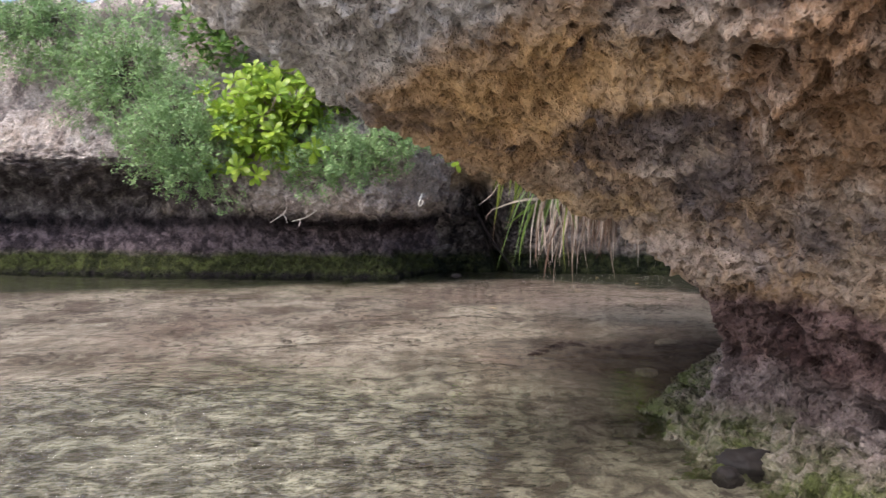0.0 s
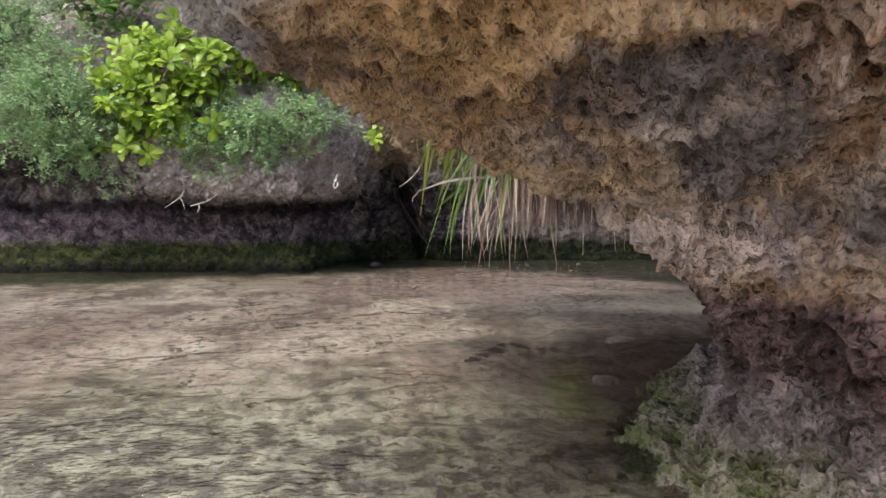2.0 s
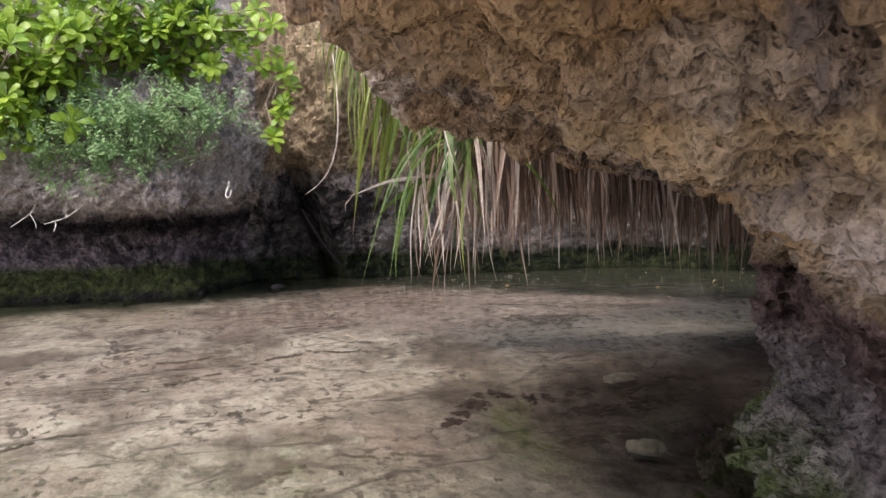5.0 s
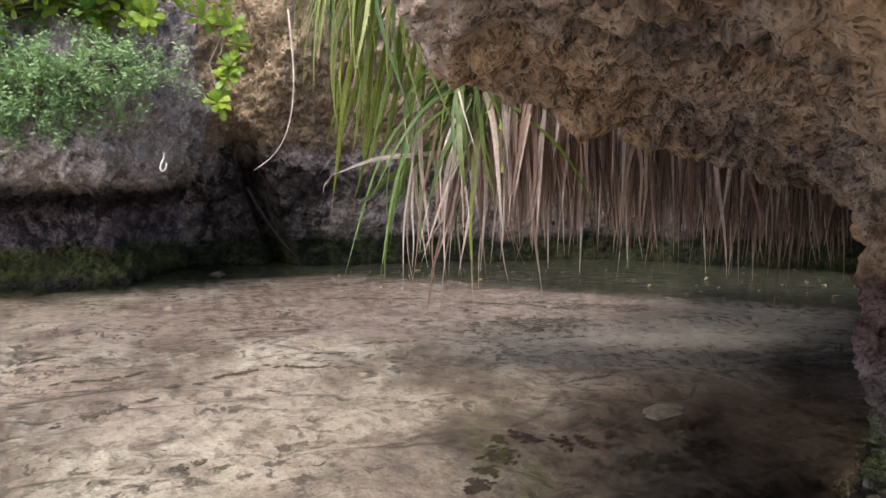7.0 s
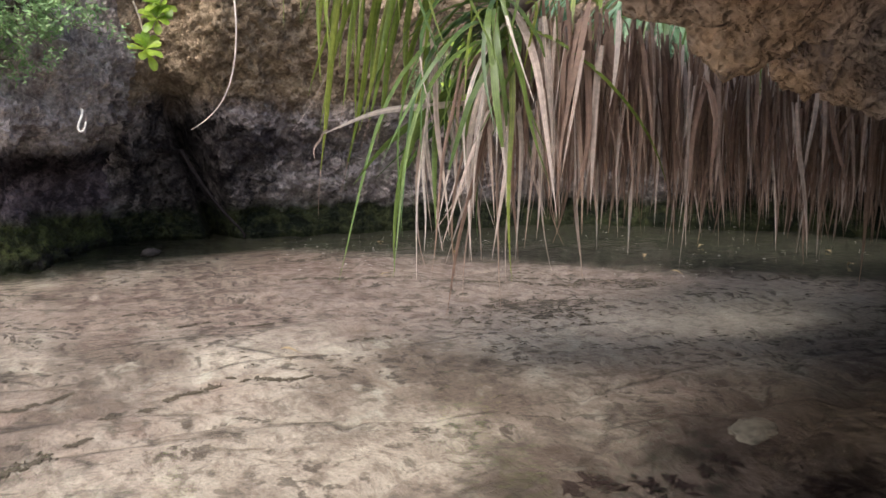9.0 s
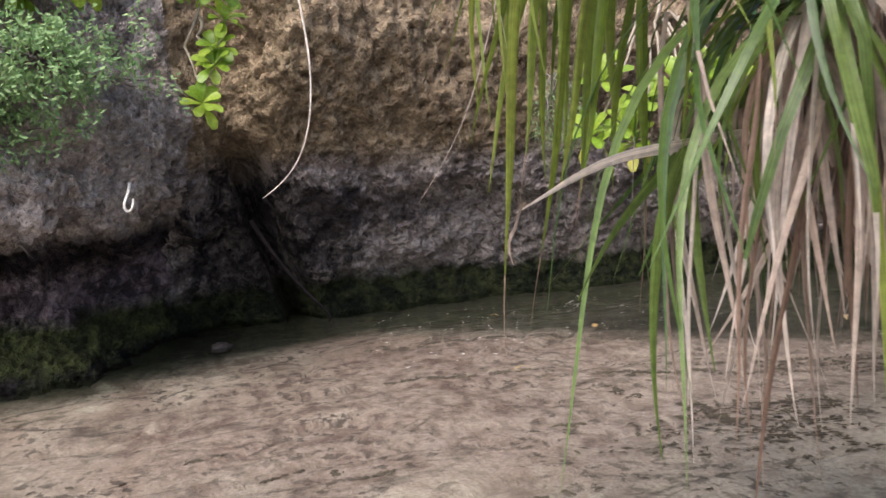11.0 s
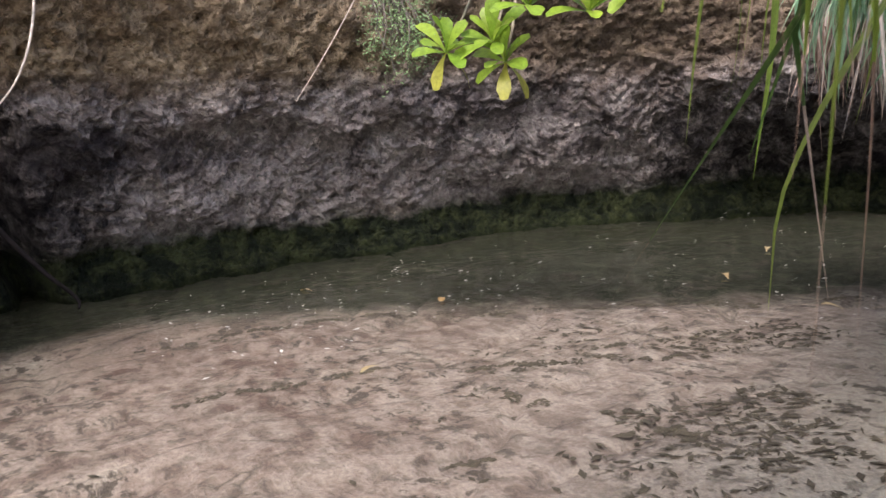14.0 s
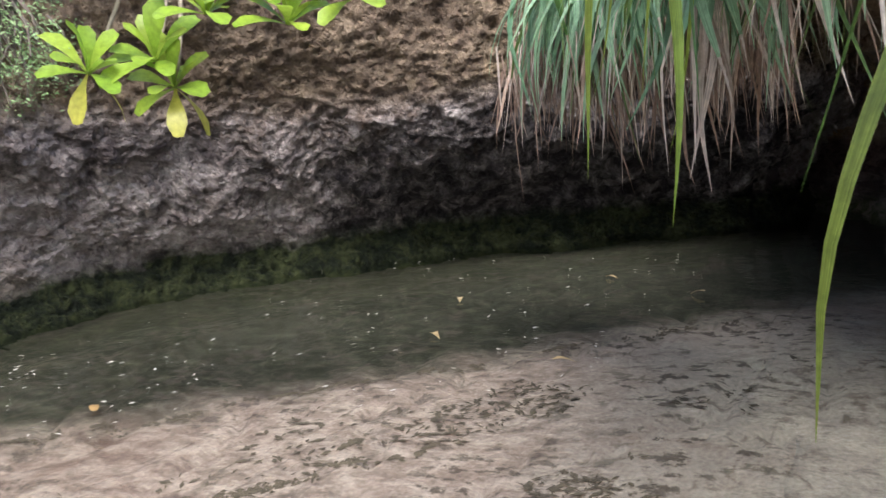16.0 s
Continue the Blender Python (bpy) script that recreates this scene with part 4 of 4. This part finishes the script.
def feather_shrub(label, base, centre, radii, count, size=(0.03, 0.065), front=0.45):
    """A fine-leaved coastal shrub: many twigs with crowded small leaves, ragged and open."""
    bush = tagged(new("coastal_shrub"), label, "shrub", group="fine-leaved shrubs on the cliff")
    bush.location = base
    o = Vector(base)
    twigs = cloud(count, centre, radii, front)
    pieces, v, f = [], [], []
    for k, t in enumerate(twigs):
        d = Vector(t) - o
        root = d * 0.45 + Vector((rng.uniform(-.08, .08), rng.uniform(-.05, .08), rng.uniform(-.1, .05)))
        if k % 3 == 0:
            pieces.append((tuple(root * 0.3), tuple(root), 0.012, 0.007, 4, 0.02, 2))
        if k % 2 == 0:
            pieces.append((tuple(root), tuple(d), 0.006, 0.003, 4, 0.02, 2))
        spr = Vector((rng.uniform(-.5, .5), rng.uniform(-.8, .1), rng.uniform(-.25, .8))).normalized() * rng.uniform(0.1, 0.2)
        for j in range(26):
            s = j / 26
            p = d + spr * (s * 1.6 - 0.7) + Vector((rng.gauss(0, .022), rng.gauss(0, .022), rng.gauss(0, .022)))
            a = Vector((rng.gauss(0, 1), rng.gauss(0, 1), rng.gauss(0, 1))).normalized()
            b = a.orthogonal().normalized()
            L = rng.uniform(*size)
            k0 = len(v)
            v += [tuple(p), tuple(p + a * L * 0.5 + b * L * 0.2), tuple(p + a * L), tuple(p + a * L * 0.5 - b * L * 0.2)]
            f.append((k0, k0 + 1, k0 + 2, k0 + 3))
    part("stem", limbs("stem", pieces, BARK), bush)
    part("foliage", mesh_of("foliage", v, f, FEATHER, False), bush)
    return bush


feather_shrub("soft grey-green fine-leaved shrub under the cliff face", (-4.0, 12.7, 1.9), (-3.9, 12.3, 2.15), (1.05, 0.45, 0.95), 620)
feather_shrub("grey-green fine-leaved shrub trailing on the overhang", (-1.5, 12.5, 1.7), (-1.6, 12.2, 1.85), (0.95, 0.35, 0.55), 340)
feather_shrub("sparse grey-green shrub on the overhang edge", (-0.8, 12.5, 2.2), (-0.8, 12.15, 2.1), (0.7, 0.3, 0.42), 110)
feather_shrub("grey-green shrub climbing the upper cliff", (-5.2, 13.1, 3.2), (-4.8, 12.75, 3.2), (1.25, 0.45, 1.1), 560)
feather_shrub("ragged grey-green shrub high on the cliff", (-6.6, 13.6, 4.2), (-6.4, 13.2, 4.0), (1.2, 0.45, 0.9), 420)
feather_shrub("small feathery sprig beside the broad leaves", (2.6, 11.95, 1.95), (2.5, 11.75, 1.6), (0.26, 0.15, 0.26), 90, (0.012, 0.024), 0.9)

# ---- the near sprig over the bay, leaf by leaf ----
SPRIG_LEAVES = []
for lift in (78, 62, 45, 28, 8):
    lv, lf = obovate(0.215, 0.086, lift, None)
    SPRIG_LEAVES.append(mesh_of("leaf", lv, lf, ROSETTE))
OLD_LEAF = leaf_material("naupaka_old_leaf", (0.46, 0.44, 0.06), (0.55, 0.52, 0.12), rough=0.4, glow=0.4)
lv, lf = obovate(0.22, 0.075, -45, None)
SPRIG_OLD = mesh_of("leaf", lv, lf, OLD_LEAF)
sprig = tagged(new("naupaka_sprig"), "glossy light green sprig of spoon-shaped leaves hanging over the bay", "shrub")
sprig.location = (3.3, 11.7, 2.5)
heads = [(2.6, 11.5, 1.45), (2.74, 11.3, 1.48), (2.8, 11.28, 1.38), (2.79, 11.08, 1.62), (2.9, 10.97, 1.68), (2.92, 10.82, 1.56), (2.98, 10.58, 1.62), (2.68, 11.45, 1.8), (2.95, 10.75, 1.74)]
bits = []
for k, (hx, hy, hz) in enumerate(heads):
    h = Vector((hx, hy, hz)) - Vector((3.3, 11.7, 2.5))
    bits.append((tuple(h * 0.35), tuple(h), 0.01, 0.007, 6, 0.04, 4))
    tilt = pose(0, 0, 0, rng.uniform(12, 40), rng.uniform(-40, -10), 0)
    for i in range(10):
        q = rng.uniform(0.78, 1.08)
        part("leaf", SPRIG_LEAVES[min(4, i * 5 // 10)], sprig, "", Matrix.Translation(h) @ tilt @ pose(0, 0, 0, 0, 0, i * 137.5 + rng.uniform(-14, 14)) @ Matrix.Diagonal((q, q, q, 1)))
    if k in (0, 2):
        for turn in (200, 300):
            part("leaf", SPRIG_OLD, sprig, "yellowing old leaf hanging down", Matrix.Translation(h) @ pose(0, 0, 0, 0, 0, turn + rng.uniform(-20, 20)))
bits.append(((0, 0, 0), tuple((Vector((3.0, 11.35, 1.75)) - Vector((3.3, 11.7, 2.5))) * 0.4), 0.02, 0.012, 6, 0.03, 4))
for bit in bits:
    part("branch", limbs("branch", [bit], STEM), sprig)


# ---- bare twigs, roots and vines on the cliff ----
def twig(name, label, category, base, forks, material, r=0.008):
    ob = new(name, limbs(name, [((0, 0, 0), f[0], r, r * 0.7, 6, 0.02, 3) if len(f) == 1 else (f[0], f[1], r * 0.75, r * 0.45, 5, 0.015, 3) for f in forks], material))
    ob.location = base
    return tagged(ob, label, category)


twig("dead_twig", "bleached forked dead twig poking out of the overhang", "twig", (-2.05, 12.6, 1.22),
     [((-0.02, -0.18, -0.22),), ((-0.02, -0.18, -0.22), (-0.22, -0.25, -0.28)), ((-0.02, -0.18, -0.22), (0.16, -0.25, -0.1)), ((-0.12, -0.2, -0.25), (-0.13, -0.25, -0.36))], ROOT, 0.012)
twig("dead_twig", "bleached forked dead twig poking out of the overhang", "twig", (-2.4, 12.6, 1.2),
     [((-0.02, -0.18, -0.15),), ((-0.02, -0.18, -0.15), (-0.2, -0.25, -0.28)), ((-0.02, -0.18, -0.15), (0.05, -0.25, -0.3))], ROOT, 0.009)


def strand(name, label, category, points, r, material, taper=0.4):
    cu = bpy.data.curves.new(name, "CURVE")
    cu.dimensions = "3D"
    cu.bevel_depth = r
    cu.bevel_resolution = 2
    sp = cu.splines.new("NURBS")
    sp.points.add(len(points) - 1)
    for k, p in enumerate(points):
        sp.points[k].co = (*p, 1)
        sp.points[k].radius = 1 - (1 - taper) * k / (len(points) - 1)
    sp.use_endpoint_u = True
    cu.materials.append(material)
    return tagged(new(name, cu), label, category)


strand("root_loop", "small bleached root loop hanging from the overhang", "root",
       [(-0.33, 12.4, 1.36), (-0.33, 12.2, 1.31), (-0.36, 12.16, 1.26), (-0.375, 12.16, 1.2), (-0.34, 12.16, 1.17), (-0.315, 12.16, 1.21), (-0.31, 12.17, 1.26)], 0.010, ROOT, 0.8)
strand("dry_vine", "thin dry tan leaf strand curving off the cliff", "vine",
       [(0.95, 12.9, 2.9), (0.95, 12.5, 2.3), (0.93, 12.4, 1.9), (0.86, 12.4, 1.55), (0.72, 12.4, 1.32), (0.52, 12.4, 1.2)], 0.009, DRY_BLADE, 0.35)
strand("dry_vine", "thin dry tan leaf strand curling over the bay", "vine",
       [(1.0, 8.9, 2.5), (0.92, 9.0, 2.0), (0.84, 9.12, 1.6), (0.75, 9.15, 1.36), (0.6, 9.17, 1.17)], 0.004, DRY_BLADE, 0.12)
# Black strand added to draw the dark line of the cleft.
CLEFT_BLACK = plain_material("cleft_black", (0.014, 0.011, 0.011), 0.9, spec=0.1)
strand("cleft_streak", "black strand standing in for the dark cleft down to the water", "root",
       [(0.6, 14.0, 1.0), (0.75, 13.95, 0.7), (0.95, 13.9, 0.4), (1.1, 13.85, 0.22), (1.22, 13.85, 0.1), (1.18, 13.8, 0.06)], 0.022, CLEFT_BLACK, 0.4)

# ---- stones and fallen leaves on the bed ----
PALE_STONE = plain_material("pale_bed_stone", (0.27, 0.235, 0.19), 0.85, 0.55, 14)
BLACK_LUMP = plain_material("black_lump", (0.03, 0.025, 0.023), 0.7, 0.4, 12)
LEAF_LITTER = leaf_material("yellow_fallen_leaf", (0.34, 0.21, 0.08), (0.45, 0.36, 0.2), rough=0.6, glow=0.1)
WEED_CRACK_DARK = plain_material("dark_weed_and_cracks", (0.095, 0.075, 0.055), 0.8)


def stone(label, x, y, z, rx, ry, rz, material, seed):
    bm = bmesh.new()
    bmesh.ops.create_icosphere(bm, subdivisions=4, radius=1.0)
    for v in bm.verts:
        d = 1 + 0.28 * noise.fractal(v.co * 1.3 + Vector((seed, 0, 0)), 0.9, 2.0, 4) + 0.08 * noise.noise(v.co * 6 + Vector((seed, 0, 0)))
        v.co = Vector((v.co.x * rx, v.co.y * ry, v.co.z * rz)) * d
    me = bpy.data.meshes.new("stone")
    bm.to_mesh(me)
    bm.free()
    me.materials.append(material)
    me.polygons.foreach_set("use_smooth", [True] * len(me.polygons))
    ob = tagged(new("stone", me), label, "stone")
    ob.location = (x, y, z)
    ob.rotation_euler = (0, 0, seed * 1.7)
    return ob


for k, (x, y, r) in enumerate(((0.2, 4.92, 0.22), (0.72, 4.98, 0.13), (-1.5, 3.9, 0.2), (2.05, 7.45, 0.16), (-0.05, 6.05, 0.14), (-0.49, 5.45, 0.12), (-0.84, 5.86, 0.1), (-0.84, 7.9, 0.11), (-0.81, 7.62, 0.08), (-2.29, 5.28, 0.2), (-1.69, 4.49, 0.16), (-1.26, 3.93, 0.14), (-0.43, 5.37, 0.09), (-1.75, 5.72, 0.1), (0.75, 4.95, 0.1), (-0.14, 5.99, 0.1), (-0.41, 5.33, 0.08), (1.54, 6.15, 0.09), (0.69, 4.93, 0.1), (-2.47, 8.91, 0.12), (0.08, 6.02, 0.12), (-2.44, 5.05, 0.18), (0.26, 6.62, 0.08))):
    stone("flat pale stone half sunk in the sandy bed", x, y, -0.034, r, r * 0.62, 0.035, PALE_STONE, k + 1.0)
# The pair by the arch is added in place of a dark hole in its foot.
for k, (x, y, z, r) in enumerate(((1.42, 3.78, 0.03, 0.14), (1.28, 3.62, 0.02, 0.08), (0.2, 13.3, 0.03, 0.09))):
    stone("black lump at the water's edge", x, y, z, r, r * 0.8, r * 0.55, BLACK_LUMP, k + 11.0)



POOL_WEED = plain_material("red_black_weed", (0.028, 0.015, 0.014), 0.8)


def crevice(x0, y0, x1, y1, w):
    """A dark ragged line of flakes: stands in for cracks of the bed, and for weed at pool and mud edges."""
    v, f = [], []
    dx, dy = x1 - x0, y1 - y0
    ln = math.hypot(dx, dy)
    nx, ny = -dy / ln, dx / ln
    for i in range(int(ln / 0.0035)):
        s = rng.random()
        if noise.noise(Vector((x0 * 7 + s * ln * 14, y0 * 7, 3.0))) < -0.12:
            continue
        o = 0.09 * noise.fractal(Vector((x0 * 3 + s * ln * 2.5, y0 * 3, 1.0)), 0.8, 2.0, 4)
        o += rng.gauss(0, 0.55 * w) * math.sin(math.pi * s) ** 0.5
        x, y = x0 + dx * s + nx * o, y0 + dy * s + ny * o
        z = bed_height(x, y) + 0.003
        a = math.atan2(dy, dx) + rng.gauss(0, 0.7)
        p, q = rng.uniform(0.008, 0.022) * (2.0 if w > 0.05 else 1.0), rng.uniform(0.003, 0.007) * (2.4 if w > 0.05 else 1.0)
        c, e = math.cos(a), math.sin(a)
        k = len(v)
        v += [(x + c * p, y + e * p, z), (x - e * q, y + c * q, z + 0.004), (x - c * p, y - e * p, z), (x + e * q * 0.8, y - c * q * 0.8, z), (x, y, z + 0.008)]
        f += [(k, k + 1, k + 4), (k + 1, k + 2, k + 4), (k + 2, k + 3, k + 4), (k + 3, k, k + 4)]
    return tagged(new("dark_line", mesh_of("dark_line", v, f, POOL_WEED if w > 0.05 else WEED_CRACK_DARK)), "ragged line of dark flakes along bed cracks and weed edges", "seaweed", group="weed lines on the bed")


for line in ((-1.0, 8.8, -0.46, 8.97, 0.02), (-0.4, 8.58, -0.04, 8.82, 0.03), (-0.04, 8.82, 0.3, 8.86, 0.02), (-0.85, 7.95, -0.42, 8.38, 0.035), (-1.3, 9.2, -1.0, 9.5, 0.02),
             (0.2, 8.93, 0.6, 8.87, 0.018), (-0.34, 7.26, -0.2, 7.33, 0.03), (0.15, 6.35, 0.62, 6.29, 0.022), (-0.26, 6.1, -0.02, 6.27, 0.025), (-0.17, 10.52, 0.02, 10.57, 0.02),
             (0.12, 10.16, 0.3, 10.26, 0.022), (0.36, 10.2, 0.47, 9.95, 0.02), (0.5, 9.93, 0.75, 9.98, 0.022), (2.06, 10.0, 2.28, 9.84, 0.025), (1.55, 10.24, 1.7, 10.18, 0.02),
             (2.1, 10.7, 2.18, 10.38, 0.03), (2.8, 10.76, 3.03, 10.66, 0.02), (-1.5, 6.9, -1.0, 7.15, 0.025), (-0.9, 5.6, -0.5, 5.75, 0.022), (-1.7, 5.2, -1.25, 5.4, 0.025), (0.9, 9.4, 1.3, 9.3, 0.02),
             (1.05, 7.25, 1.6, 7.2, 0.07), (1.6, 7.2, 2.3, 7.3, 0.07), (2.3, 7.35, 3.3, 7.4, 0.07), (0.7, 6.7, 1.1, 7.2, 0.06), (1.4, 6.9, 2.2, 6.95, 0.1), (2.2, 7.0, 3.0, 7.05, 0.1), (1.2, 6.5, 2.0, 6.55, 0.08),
             (1.2, 12.6, 2.4, 12.2, 0.045), (2.4, 12.2, 3.4, 11.35, 0.045), (3.4, 11.35, 4.4, 10.4, 0.045), (4.4, 10.4, 5.2, 9.6, 0.045), (1.0, 11.6, 2.0, 11.3, 0.035), (2.2, 11.0, 3.0, 10.4, 0.035)):
    crevice(*line)

LITTER = []
for k in range(3):
    lv, lf = obovate(0.11, 0.045, 12 + 8 * k, None)
    LITTER.append(mesh_of("fallen_leaf", lv, lf, LEAF_LITTER))
for x, y in ((2.47, 13.0), (4.29, 11.07), (6.1, 10.6), (5.6, 10.0), (4.0, 10.2), (2.9, 12.1), (1.9, 11.2), (5.2, 11.4), (0.6, 9.1)):
    ob = tagged(new("fallen_leaf", rng.choice(LITTER)), "small yellow fallen leaf lying on the water", "leaf", group="fallen leaves on the water")
    ob.matrix_world = pose(x, y, 0.05, rng.uniform(-8, 8), rng.uniform(-6, 6), rng.uniform(0, 360))

# scraps of pale husk and dark weed, too many to count
for name, label, mat, boxes, n, size in (
        ("husk_scraps", "scattered pale husk scraps floating in the bay", ROOT, ((3.0, 7.2, 10.0, 13.4), (1.2, 3.6, 11.6, 13.6)), 260, (0.007, 0.022)),
        ("weed_scraps", "scattered dark weed scraps on the sandy bed", WEED_CRACK_DARK, ((-3.0, 4.5, 4.0, 12.5), (1.5, 4.5, 8.6, 11.2), (2.2, 4.0, 9.2, 10.6)), 6000, (0.008, 0.034))):
    v, f = [], []
    for _ in range(n):
        x0, x1, y0, y1 = rng.choice(boxes)
        x, y = rng.uniform(x0, x1), rng.uniform(y0, y1)
        if mat is WEED_CRACK_DARK and noise.noise(Vector((x * 1.1, y * 1.6, 2.0))) + 0.5 * noise.noise(Vector((x * 5, y * 6, 4.0))) < 0.12:
            continue
        z = 0.052 if mat is ROOT else bed_height(x, y) + 0.002
        a, L = rng.uniform(0, 6.28), rng.uniform(*size)
        c, s = math.cos(a) * L, math.sin(a) * L
        w = rng.uniform(0.12, 0.5)
        b = rng.uniform(-0.4, 0.4)
        k0 = len(v)
        v += [(x - c, y - s, z), (x - s * w, y + c * w, z + L * 0.15), (x + c, y + s, z + L * b * 0.2 + 0.004), (x + s * w * (1 + b), y - c * w, z + 0.002), (x, y, z + L * 0.25)]
        f += [(k0, k0 + 3, k0 + 4), (k0 + 3, k0 + 2, k0 + 4), (k0 + 2, k0 + 1, k0 + 4), (k0 + 1, k0, k0 + 4)]
    tagged(new(name, mesh_of(name, v, f, mat)), label, "debris", kind="stuff")
